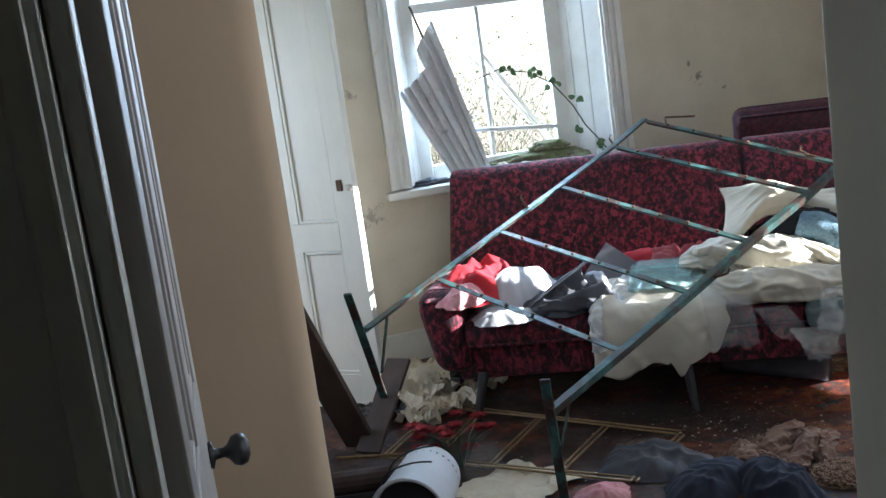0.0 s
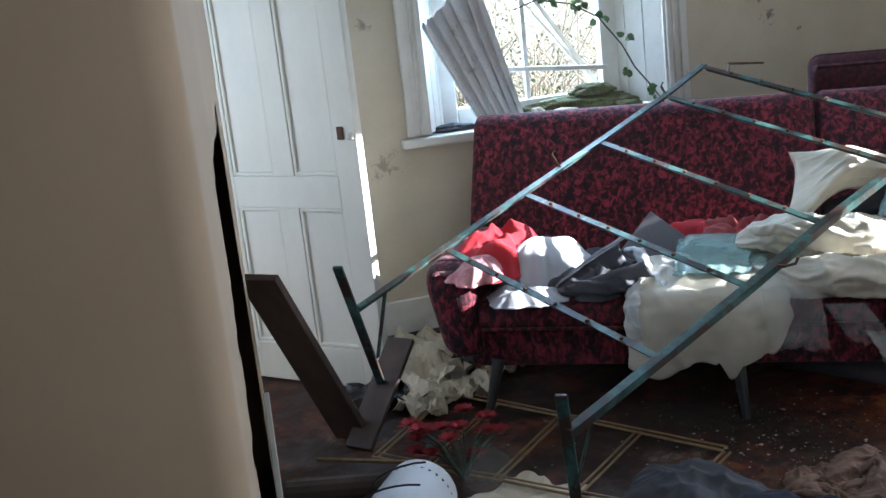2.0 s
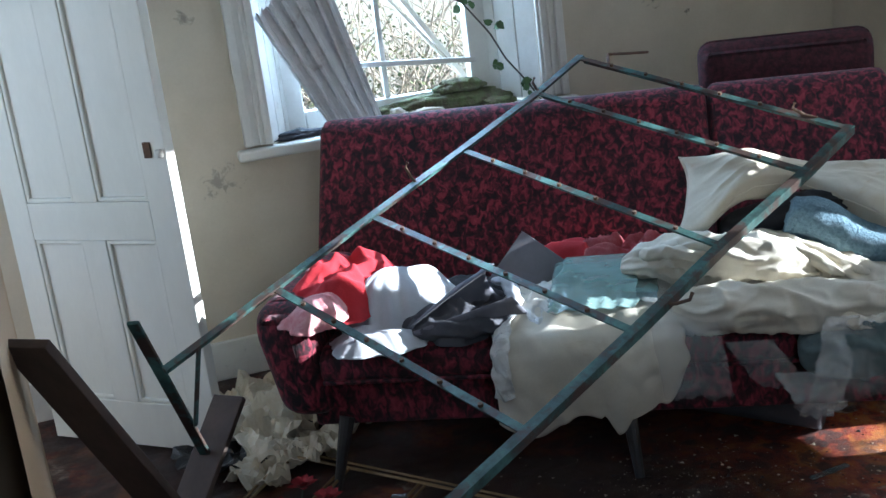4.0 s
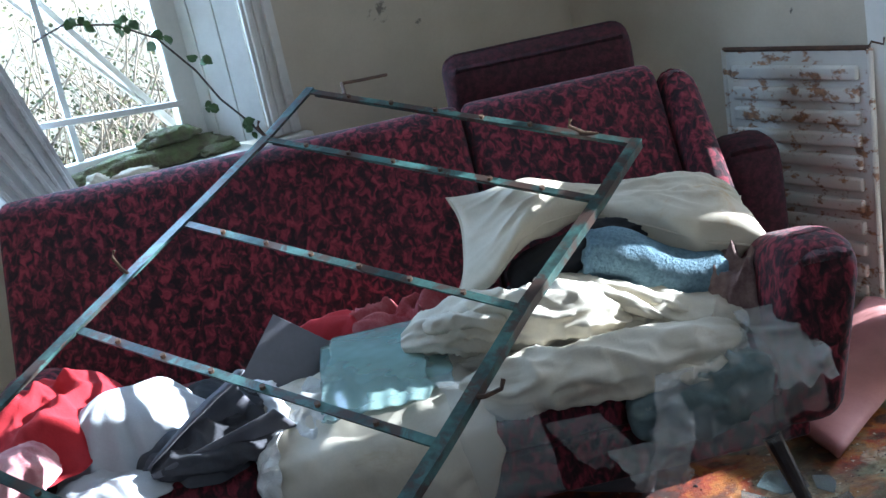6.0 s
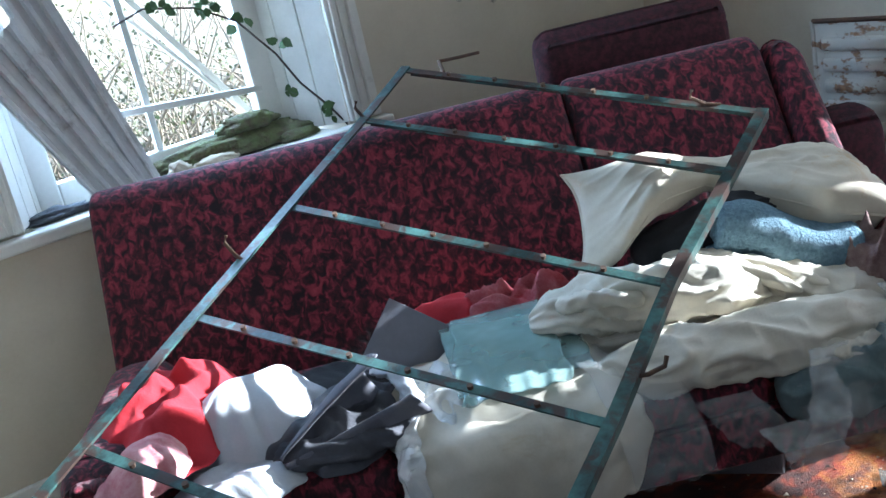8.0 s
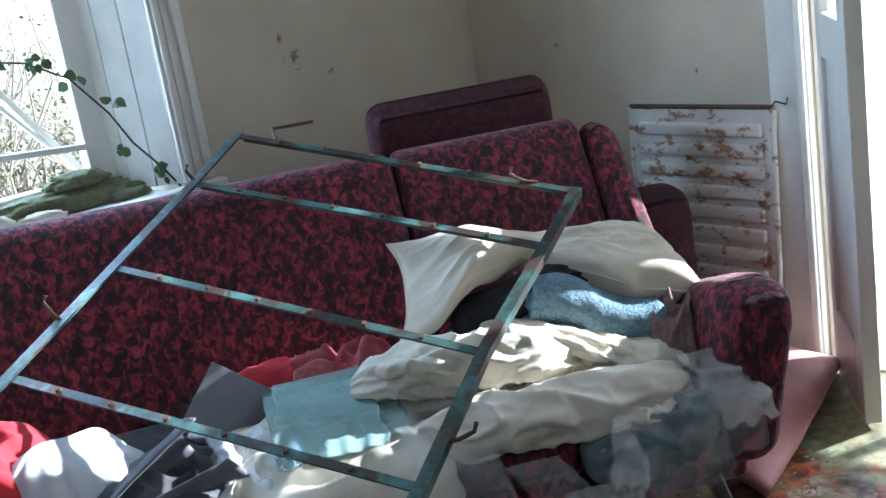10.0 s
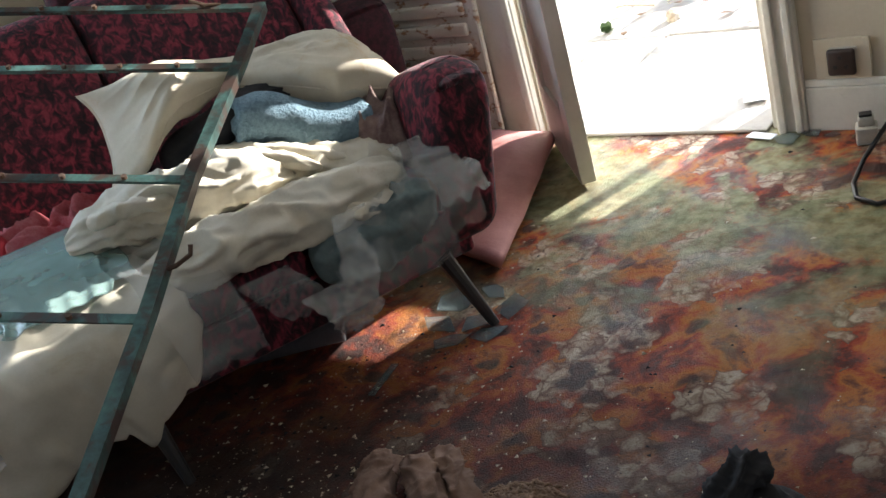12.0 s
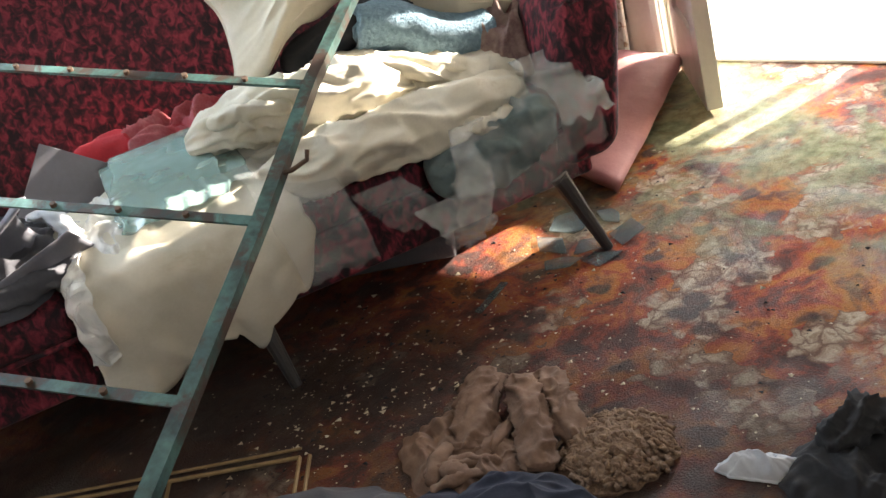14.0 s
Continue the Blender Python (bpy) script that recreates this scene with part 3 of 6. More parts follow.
# unseen casement, added round the opening of the recess lamp
def added_recess_window():
    w = thing("added_window", "small white casement window added unseen in the recess wall", "window", kind="structure")
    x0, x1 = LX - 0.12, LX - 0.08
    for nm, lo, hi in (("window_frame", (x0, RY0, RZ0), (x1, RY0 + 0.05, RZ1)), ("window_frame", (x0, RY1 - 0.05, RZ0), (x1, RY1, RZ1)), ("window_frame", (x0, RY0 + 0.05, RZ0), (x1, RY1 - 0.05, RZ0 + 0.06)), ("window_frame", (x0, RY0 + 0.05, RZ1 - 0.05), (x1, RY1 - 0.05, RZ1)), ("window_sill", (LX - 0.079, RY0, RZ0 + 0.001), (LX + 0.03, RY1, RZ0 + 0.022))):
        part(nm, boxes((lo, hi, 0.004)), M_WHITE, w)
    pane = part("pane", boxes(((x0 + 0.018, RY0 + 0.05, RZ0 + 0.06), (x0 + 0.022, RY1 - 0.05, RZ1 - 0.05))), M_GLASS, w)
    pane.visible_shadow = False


added_recess_window()

# ---- outer doorway ----
def doorway():
    d = thing("door_frame_1", "white painted door casing around the open outer doorway", "door frame", kind="structure")
    for nm, lo, hi in (("casing", (RX - 0.028, DY1, 0), (RX - 0.001, DY1 + 0.125, DZ + 0.12)), ("casing", (RX - 0.028, DY0 - 0.085, 0), (RX - 0.001, DY0, DZ + 0.12)),
                       ("casing_bead", (RX - 0.042, DY1 + 0.005, 0), (RX - 0.029, DY1 + 0.03, DZ)), ("casing_bead", (RX - 0.042, DY0 - 0.03, 0), (RX - 0.029, DY0 - 0.008, DZ)), ("casing_bead", (RX - 0.038, DY0 - 0.075, 0), (RX - 0.029, DY0 - 0.055, DZ)),
                       ("jamb", (RX + 0.003, DY1 - 0.022, 0), (RX + TE, DY1 - 0.002, DZ)), ("jamb", (RX + 0.003, DY0 + 0.002, 0), (RX + TE, DY0 + 0.022, DZ)), ("head_jamb", (RX, DY0 + 0.024, DZ - 0.022), (RX + TE, DY1 - 0.024, DZ - 0.002)), ("head_casing", (RX - 0.028, DY0 - 0.085, DZ + 0.121), (RX - 0.001, DY1 + 0.125, DZ + 0.2))):
        part(nm, boxes((lo, hi, 0.004)), M_WHITE, d)
    part("threshold", boxes(((RX - 0.03, DY0 + 0.03, 0.001), (RX + TE + 0.05, DY1 - 0.03, 0.012), 0.005)), M_STONE, d, "worn pale stone threshold")


doorway()


def outer_door():
    """Narrow door leaf standing open into the room, seen by its edge."""
    a = math.atan2(-0.195 - 0.075, 1.135 - 1.46)
    m = Matrix.Translation((1.46, 0.075, 0.012)) @ Matrix.Rotation(a, 4, 'Z')
    d = thing("door_1", "narrow white painted door standing open into the room", "door", m, kind="structure")
    L, T = 0.42, 0.045
    for nm, lo, hi in (("stile", (L - 0.085, -T / 2, 0), (L, T / 2, 1.98)), ("stile", (0.03, -T / 2, 0), (0.085, T / 2, 1.98)), ("bottom_rail", (0.085, -T / 2, 0), (L - 0.085, T / 2, 0.2)), ("lock_rail", (0.085, -T / 2, 0.93), (L - 0.085, T / 2, 1.05)), ("top_rail", (0.085, -T / 2, 1.86), (L - 0.085, T / 2, 1.98))):
        part(nm, boxes((lo, hi, 0.004)), M_WHITE, d)
    part("panel", boxes(((0.085, -0.01, 0.2), (L - 0.085, 0.01, 0.93))), M_WHITE, d)
    p = part("pane", boxes(((0.085, -0.002, 1.05), (L - 0.085, 0.002, 1.86))), M_GLASS, d)
    p.visible_shadow = False


outer_door()


def panel_door(name, label, m, L, hgt, rails, material, knob=None):
    """A four-panel door; x runs along its width from the hinge."""
    d = thing(name, label, "door", m, kind="structure")
    T, st = 0.038, 0.095
    part("stile", boxes(((0, -T / 2, 0), (st, T / 2, hgt), 0.003)), material, d)
    part("stile", boxes(((L - st, -T / 2, 0), (L, T / 2, hgt), 0.003)), material, d)
    for (_, z0), (z1, _) in zip(rails, rails[1:]):
        part("muntin", boxes(((L / 2 - 0.045, -T / 2, z0), (L / 2 + 0.045, T / 2, z1), 0.003)), material, d)
    for z0, z1 in rails:
        part("rail", boxes(((st, -T / 2, z0), (L - st, T / 2, z1), 0.003)), material, d)
    for (a, b), (c, e) in zip(rails, rails[1:]):
        for x0, x1 in ((st, L / 2 - 0.045), (L / 2 + 0.045, L - st)):
            bm = boxes(((x0, -0.006, b), (x1, 0.006, c)))
            for lo, hi in (((x0, -T / 2 + 0.003, b), (x0 + 0.014, T / 2 - 0.003, c)), ((x1 - 0.014, -T / 2 + 0.003, b), (x1, T / 2 - 0.003, c)), ((x0, -T / 2 + 0.003, b), (x1, T / 2 - 0.003, b + 0.014)), ((x0, -T / 2 + 0.003, c - 0.014), (x1, T / 2 - 0.003, c))):
                box(bm, lo, hi, 0.004)
            part("panel", bm, material, d)
    return d


# inner door, open against the view
m = Matrix.Translation((-2.012, -2.485, 0.01)) @ Matrix.Rotation(math.atan2(0.62, 0.028), 4, 'Z')
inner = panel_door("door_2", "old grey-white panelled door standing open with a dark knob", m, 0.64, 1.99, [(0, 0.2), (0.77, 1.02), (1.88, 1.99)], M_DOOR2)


def knob(parent, x, z, side):
    bm = bmesh.new()
    K = 0.74
    prof = [(0.024, 0.0), (0.026, 0.006), (0.011, 0.010), (0.009, 0.026), (0.014, 0.034), (0.026, 0.042), (0.030, 0.054), (0.026, 0.066), (0.012, 0.073), (0.0, 0.075)]
    rings = [[bm.verts.new((x + K * r * math.cos(k * math.pi / 8), side * (0.019 + K * y), z + K * r * math.sin(k * math.pi / 8))) for k in range(16)] for r, y in prof[:-1]]
    for A, B in zip(rings, rings[1:]):
        for k in range(16):
            bm.faces.new((A[k], A[(k + 1) % 16], B[(k + 1) % 16], B[k]))
    bm.faces.new(rings[-1])
    bmesh.ops.recalc_face_normals(bm, faces=bm.faces[:])
    part("door_knob", bm, M_LEG, parent, "dark greenish brass knob", True)


knob(inner, 0.585, 0.905, -1)
fr = thing("door_frame_2", "grey-white moulded casing of the inner doorway", "door frame", kind="structure")
for nm, lo, hi in (("casing", (IX0 - 0.09, NY - 0.135, 0), (IX0, NY - 0.112, IZ + 0.08)), ("casing_bead", (IX0 - 0.03, NY - 0.15, 0), (IX0 - 0.008, NY - 0.136, IZ)), ("jamb", (IX0 + 0.001, NY - 0.112, 0), (IX0 + 0.018, NY - 0.001, IZ)), ("jamb", (IX1 - 0.018, NY - 0.112, 0), (IX1 - 0.001, NY - 0.001, IZ)),
                   ("casing", (IX1 + 0.001, NY - 0.135, 0), (IX1 + 0.09, NY - 0.112, IZ + 0.08)), ("head_casing", (IX0, NY - 0.135, IZ + 0.001), (IX1, NY - 0.112, IZ + 0.08))):
    part(nm, boxes((lo, hi, 0.004)), M_DOOR, fr)

# cupboard door in the recess
m = Matrix.Translation((-1.665, 1.325, 0.015)) @ Matrix.Rotation(math.atan2(0.87 - 1.325, -1.187 + 1.665), 4, 'Z')
cup = panel_door("door_3", "tall cream painted cupboard door standing ajar in the recess", m, 0.66, 2.0, [(0, 0.145), (0.66, 0.775), (1.9, 2.0)], M_DOOR)
part("key_plate", boxes(((0.585, -0.024, 0.90), (0.612, -0.0192, 0.945), 0.002)), M_RUST, cup, "rusty key plate")
part("turn_button", boxes(((0.632, -0.034, 0.90), (0.655, -0.0195, 0.925), 0.006)), M_WHITE, cup, "small white knob", True)

# ---- sofa ----
TS = radians(-28)
MS = Matrix.Rotation(TS, 4, 'Z')


def rounded(lo, hi, bev, seg=4, cuts=0, amp=0.0, scale=6.0, seed=0.0, m=None):
    bm = bmesh.new()
    r = bmesh.ops.create_cube(bm, size=1.0)
    c = [(a + b) / 2 for a, b in zip(lo, hi)]
    s = [b - a for a, b in zip(lo, hi)]
    bmesh.ops.transform(bm, matrix=Matrix.Translation(c) @ Matrix.Diagonal((*s, 1)), verts=bm.verts[:])
    bmesh.ops.bevel(bm, geom=bm.edges[:], offset=bev, segments=seg, affect='EDGES', profile=0.5)
    if cuts:
        bmesh.ops.subdivide_edges(bm, edges=[e for e in bm.edges if e.calc_length() > 0.08], cuts=cuts, use_grid_fill=True)
    if m is not None:
        bmesh.ops.transform(bm, matrix=m, verts=bm.verts[:])
    if amp:
        wobble(bm, amp, scale, seed)
    return bm


def slab(s0, s1, prof, bev=0.03, seg=3):
    """A profile in (d, z) drawn out along s, with rounded edges."""
    bm = bmesh.new()
    A = [bm.verts.new((s0, d, z)) for d, z in prof]
    B = [bm.verts.new((s1, d, z)) for d, z in prof]
    bm.faces.new(A)
    bm.faces.new(B[::-1])
    n = len(prof)
    for i in range(n):
        bm.faces.new((A[i], B[i], B[(i + 1) % n], A[(i + 1) % n]))
    bmesh.ops.recalc_face_normals(bm, faces=bm.faces[:])
    bmesh.ops.bevel(bm, geom=bm.edges[:], offset=bev, segments=seg, affect='EDGES', profile=0.5)
    return bm


def sofa():
    s = thing("sofa", "old maroon moquette three-seat sofa with splayed dark legs", "sofa", MS)
    part("base", slab(-1.10, 0.56, [(0.03, 0.165), (0.03, 0.30), (0.80, 0.28), (0.80, 0.165)], 0.012), M_SOFA, s, "moquette-covered front rail", True)
    seat = part("seat", slab(-1.06, 0.50, [(0.0, 0.30), (-0.005, 0.365), (0.05, 0.392), (0.62, 0.385), (0.62, 0.29)], 0.02), M_SOFA, s, "", True)
    back = [(0.56, 0.34), (0.88, 0.852), (0.94, 0.872), (1.00, 0.852), (0.84, 0.28)]
    part("backrest", slab(-1.23, 0.03, back, 0.03), M_SOFA, s, "", True)
    part("backrest", slab(0.036, 0.57, back, 0.03), M_SOFA, s, "", True)
    # side wing that rounds off the right end of the back
    part("wing", slab(0.574, 0.675, [(0.50, 0.40), (0.85, 0.825), (0.93, 0.850), (0.98, 0.81), (0.86, 0.28), (0.55, 0.28)], 0.048), M_SOFA, s, "", True)
    # the arms are tall in front and fall away towards the back
    for x0, x1, z, fall in ((-1.215, -1.06, 0.515, 0.01), (0.505, 0.665, 0.60, 0.165)):
        bm = slab(x0, x1, [(-0.01, 0.20), (-0.015, z - 0.06), (0.04, z), (0.14, z - 0.005), (0.60, z - fall), (0.72, z - fall - 0.05), (0.72, 0.20)], 0.055, 5)
        for v in bm.verts:
            lean = (0.5 - min(1, max(0, (v.co.z - 0.2) / 0.36))) * 0.07
            v.co.x += lean if x0 < 0 else -lean
        part("armrest", bm, M_SOFA, s, "", True)
    part("seat_piping", tube([(-1.05, -0.004, 0.303), (-0.5, -0.006, 0.301), (0.49, -0.004, 0.303)], 0.006), M_SOFA, seat)
    for x, d, sx in ((0.47, 0.03, 0.055), (-0.26, 0.05, 0.02), (-1.01, 0.03, -0.04), (0.45, 0.74, 0.05), (-1.01, 0.74, -0.05)):
        part("leg", tube([(x, d, 0.19), (x + sx, d - 0.06 if d < 0.4 else d + 0.05, 0.0)], 0.022, 12, 1, 0.55), M_LEG, s, "tapered dark leg")
    return s


sofa()


M_VELVET = simple("worn_dark_maroon_velvet", (0.075, 0.013, 0.019), (0.018, 0.006, 0.008), 48.0, 0.95, stops=(0.40, 0.62), bumps=0.4, fine=120.0)


def armchair():
    c = thing("armchair", "maroon armchair pushed into the corner behind the sofa", "armchair", MS)
    part("backrest", slab(0.025, 0.58, [(1.10, 0.16), (1.10, 0.90), (1.13, 0.967), (1.20, 0.978), (1.25, 0.92), (1.25, 0.16)], 0.045, 4), M_VELVET, c, "", True)
    part("seat", slab(0.10, 0.62, [(1.02, 0.14), (1.02, 0.38), (1.10, 0.38), (1.10, 0.14)], 0.02), M_VELVET, c, "", True)
    part("armrest", slab(0.75, 0.925, [(0.94, 0.14), (0.94, 0.535), (0.99, 0.59), (1.13, 0.585), (1.17, 0.46), (1.17, 0.14)], 0.05), M_VELVET, c, "", True)
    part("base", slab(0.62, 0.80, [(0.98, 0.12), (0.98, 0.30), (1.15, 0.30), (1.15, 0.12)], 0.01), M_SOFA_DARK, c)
    for x, d in ((0.15, 1.05), (0.15, 1.2), (0.90, 1.0), (0.90, 1.13)):
        part("leg", tube([(x, d, 0.16), (x, d, 0.0)], 0.02, 10, 1, 0.7), M_LEG, c)


armchair()


# ---- radiator panel ----
def radiator():
    m, nt, b = mat("rust_blotched_white_enamel", 0.5)
    v = coords(nt)
    n = noise_tex(nt, coords(nt, (1.0, 1.0, 1.7)), 16.0, 7.0, 0.65)
    k = ramp(nt, n, [(0.535, (0, 0, 0)), (0.60, (0.9, 0.9, 0.9))])
    col = mix(nt, ramp(nt, noise_tex(nt, v, 4.0), [(0.3, (0, 0, 0)), (0.7, (1, 1, 1))]), (0.68, 0.66, 0.60), (0.54, 0.51, 0.45))
    col = mix(nt, k, col, ramp(nt, noise_tex(nt, v, 60.0), [(0.35, (0.14, 0.06, 0.025)), (0.65, (0.40, 0.19, 0.065))]))
    nt.links.new(col, b.inputs["Base Color"])
    bump(nt, b, n, 0.3, 0.004)
    lean = Matrix.Translation((1.428, 0.515, 0.0)) @ Matrix.Rotation(radians(3.0), 4, 'Y')
    r = thing("radiator", "rusty white pressed-steel radiator panel leaning on the wall", "radiator", lean)
    y0, y1, h = -0.265, 0.265, 0.785
    part("back_plate", boxes(((-0.004, y0, 0), (0.012, y1, h), 0.003)), m, r)
    n_ribs = 11
    for i in range(n_ribs):
        z = 0.045 + i * (h - 0.07) / n_ribs
        part("rib", rounded((-0.020, y0 + 0.035, z), (0.0, y1 - 0.035, z + 0.042), 0.0095, 3), m, r, "", True)
    for y in (y0, y1):
        bm = bmesh.new()
        tube_in(bm, [(-0.002, y, 0), (-0.002, y, h)], 0.009, 8)
        part("edge_seam", bm, m, r, "rust-specked seam")
    part("edge_seam", tube([(-0.002, y0, h), (-0.002, y1, h)], 0.008, 8), M_RUST, r, "rusted seam")
    part("wire_hook", tube([(-0.01, y0, h + 0.0), (-0.02, y0 - 0.02, h + 0.02), (-0.01, y0 - 0.05, h + 0.01), (-0.02, y0 - 0.06, h + 0.03)], 0.003, 6), M_RUST, r)


radiator()


# ---- bed frame ----
def bed_frame():
    f = thing("bed_frame", "chipped green iron bed base propped against the sofa", "bed frame")
    V3 = Vector
    ap, r0 = V3((0.139, 1.000, 0.990)), V3((0.508, 0.174, 0.795))
    jl = [V3((-0.02, 0.985, 0.903)), V3((-0.339, 0.845, 0.793)), V3((-0.684, 0.664, 0.689)), V3((-1.003, 0.506, 0.587))]
    jr = [V3((0.337, 0.127, 0.717)), V3((0.0, 0.0, 0.612)), V3((-0.337, -0.177, 0.523)), V3((-0.666, -0.326, 0.428))]
    el, er = V3((-1.325, 0.347, 0.483)), V3((-0.972, -0.463, 0.341))
    up = (jl[0] - jl[3]).cross(jr[1] - jl[1]).normalized()
    if up.z < 0:
        up = -up

    def angle(pts, inward, w=0.025, t=0.005):
        """Angle iron through the points: one flange flat, the other turned down."""
        bm = bmesh.new()
        d = (pts[-1] - pts[0]).normalized()
        side = (inward - d * inward.dot(d)).normalized()
        nrm = d.cross(side)
        if nrm.z < 0:
            nrm = -nrm
        prof = [(0, 0), (w, 0), (w, -t), (t, -t), (t, -w), (0, -w)]
        rings = [[bm.verts.new(p + side * x + nrm * (y + 0.006)) for x, y in prof] for p in pts]
        for A, B in zip(rings, rings[1:]):
            for i in range(6):
                bm.faces.new((A[i], A[(i + 1) % 6], B[(i + 1) % 6], B[i]))
        bm.faces.new(rings[0][::-1])
        bm.faces.new(rings[-1])
        bmesh.ops.recalc_face_normals(bm, faces=bm.faces[:])
        return bm
    across = (jr[1] - jl[1])
    for pts, inw, off in (([ap, jl[0], jl[1], jl[2], jl[3], el], across, -0.015), ([r0, jr[0], jr[1], jr[2], jr[3], er], -across, -0.015)):
        sh = inw.normalized() * off
        part("side_rail", angle([p + sh for p in pts], inw), M_GREEN, f, "chipped blue-green angle-iron rail")
    for a, b in [(ap, r0)] + list(zip(jl, jr)):
        e = (b - a).normalized()
        cross = part("cross_bar", angle([a + e * 0.01 - up * 0.004, b - e * 0.01 - up * 0.004], (jl[3] - jl[0]), 0.021, 0.004), M_GREEN, f)
        L = (b - a).length
        for k in range(1, 7):
            p = a + (b - a) * (k / 7.0)
            part("rivet", tube([p + (jl[3] - jl[0]).normalized() * 0.012, p + (jl[3] - jl[0]).normalized() * 0.012 + up * 0.010], 0.006, 7), M_RUST, cross)
    # legs at the foot end with braces
    t1, b1 = V3((-1.376, 0.327, 0.625)), V3((-1.262, 0.545, 0.165))
    part("leg", bar(t1, b1, 0.030, 0.012), M_GREEN, f)
    part("brace", bar(el + (jl[3] - el) * 0.28, el + (b1 - t1) * 0.42, 0.016, 0.006), M_GREEN, f)
    t2 = V3((-0.985, -0.48, 0.44))
    b2 = V3((-0.925, -0.36, 0.0))
    part("leg", bar(t2, b2, 0.030, 0.012), M_GREEN, f)
    part("brace", bar(er + (jr[3] - er) * 0.28, er + (b2 - t2) * 0.40, 0.016, 0.006), M_GREEN, f)
    # mesh hooks left on the rails
    hk = V3((0.397, 1.04, 0.966))
    part("hook", tube([ap + (r0 - ap) * 0.12, ap + (r0 - ap) * 0.10 + V3((0.03, 0.03, 0.02)), (hk + ap + (r0 - ap) * 0.1) / 2 + V3((0, 0, 0.012)), hk], 0.005, 6), M_RUST, f, "bent rusty wire hook")
    for base, d in ((jl[1] * 0.45 + jl[2] * 0.55, V3((-0.02, 0.03, 0.045))), (ap * 0.1 + r0 * 0.9, V3((-0.05, 0.04, 0.03))), (jr[2] * 0.72 + jr[1] * 0.28, V3((0.055, -0.03, 0.004))), (jl[0], V3((-0.015, 0.02, 0.03)))):
        part("hook", tube([base, base + d * 0.5 + V3((0, 0, -0.006)), base + d, base + d + V3((0.008, 0, 0.016))], 0.0045, 6), M_RUST, f)


bed_frame()


# ---- cloth and bags on the sofa ----
def fabric(name, base, dark, rough=0.9, fold=0.35, scale=9.0, stain=None, weave=160.0, creases=0.45):
    """Cloth: uneven colour, stains, a fine weave and sharp creases running through it."""
    m = simple(name, base, dark, scale, rough, bumps=fold, dist=0.010, stain=stain, stain_scale=6.0, stain_at=(0.60, 0.74), fine=weave)
    nt = m.node_tree
    b = nt.nodes["Principled BSDF"]
    under = b.inputs["Normal"].links[0].from_socket
    n = nt.nodes.new("ShaderNodeTexNoise")
    n.noise_type = 'RIDGED_MULTIFRACTAL'
    n.inputs["Scale"].default_value, n.inputs["Detail"].default_value, n.inputs["Roughness"].default_value, n.inputs["Distortion"].default_value = 9.0, 3.0, 0.45, 0.6
    nt.links.new(coords(nt, (0.7, 1.2, 1.0)), n.inputs["Vector"])
    bp = nt.nodes.new("ShaderNodeBump")
    bp.inputs["Strength"].default_value, bp.inputs["Distance"].default_value = creases, 0.012
    nt.links.new(n.outputs["Fac"], bp.inputs["Height"])
    nt.links.new(under, bp.inputs["Normal"])
    nt.links.new(bp.outputs[0], b.inputs["Normal"])
    return m


M_RED = fabric("red_cotton", (0.46, 0.016, 0.026), (0.30, 0.010, 0.018))
M_PALE = fabric("grey_white_cotton", (0.55, 0.57, 0.61), (0.44, 0.46, 0.50))
M_GREYCLOTH = fabric("dark_grey_wool", (0.085, 0.088, 0.10), (0.05, 0.05, 0.06))
M_NAVY = fabric("navy_cotton", (0.018, 0.021, 0.040), (0.008, 0.010, 0.019))
M_BLACK = fabric("black_wool", (0.022, 0.021, 0.024), (0.010, 0.010, 0.012))
M_PILLOW = fabric("stained_cream_ticking", (0.60, 0.555, 0.45), (0.50, 0.445, 0.34), 0.9, 0.12, stain=(0.46, 0.33, 0.17))
M_SACK = fabric("off_white_bedding", (0.60, 0.565, 0.475), (0.47, 0.435, 0.35), 0.9, 0.10, 9.0, stain=(0.38, 0.31, 0.21))
M_TOWEL = fabric("blue_towelling", (0.20, 0.31, 0.38), (0.11, 0.18, 0.23), 1.0, 1.0, 110.0)
M_PINKWHITE = fabric("pink_and_white_cotton", (0.60, 0.36, 0.36), (0.45, 0.14, 0.17), scale=30.0)
M_REDWHITE = fabric("red_and_white_cotton", (0.50, 0.20, 0.22), (0.27, 0.010, 0.02), scale=13.0)
M_BROWN = fabric("brown_mouldy_cloth", (0.24, 0.145, 0.10), (0.11, 0.062, 0.042), stain=(0.07, 0.055, 0.05))
M_FUR = fabric("matted_brown_fur", (0.27, 0.17, 0.105), (0.12, 0.07, 0.045), 1.0, 1.0, 60.0)
M_PINK = fabric("faded_pink_vinyl", (0.46, 0.21, 0.19), (0.36, 0.15, 0.14), 0.6)
M_FILM = glassy("clear_plastic_film", (0.74, 0.77, 0.77), 0.12, 0.10, 1.0, 0.5)
M_WHITEFILM = glassy("milky_plastic_film", (0.72, 0.73, 0.71), 0.22, 0.62, 0.6, 0.5)
M_FLAP = glassy("creased_milky_film", (0.80, 0.82, 0.81), 0.16, 0.26, 0.9, 0.5)
M_TEAL = glassy("teal_plastic_film", (0.36, 0.52, 0.49), 0.16, 0.50, 0.5)
M_SHARD = glassy("broken_glass", (0.15, 0.20, 0.21), 0.05, 0.42, 0.7)
M_CARD = simple("grey_card", (0.20, 0.20, 0.23), (0.15, 0.15, 0.17), 8.0, 0.7)
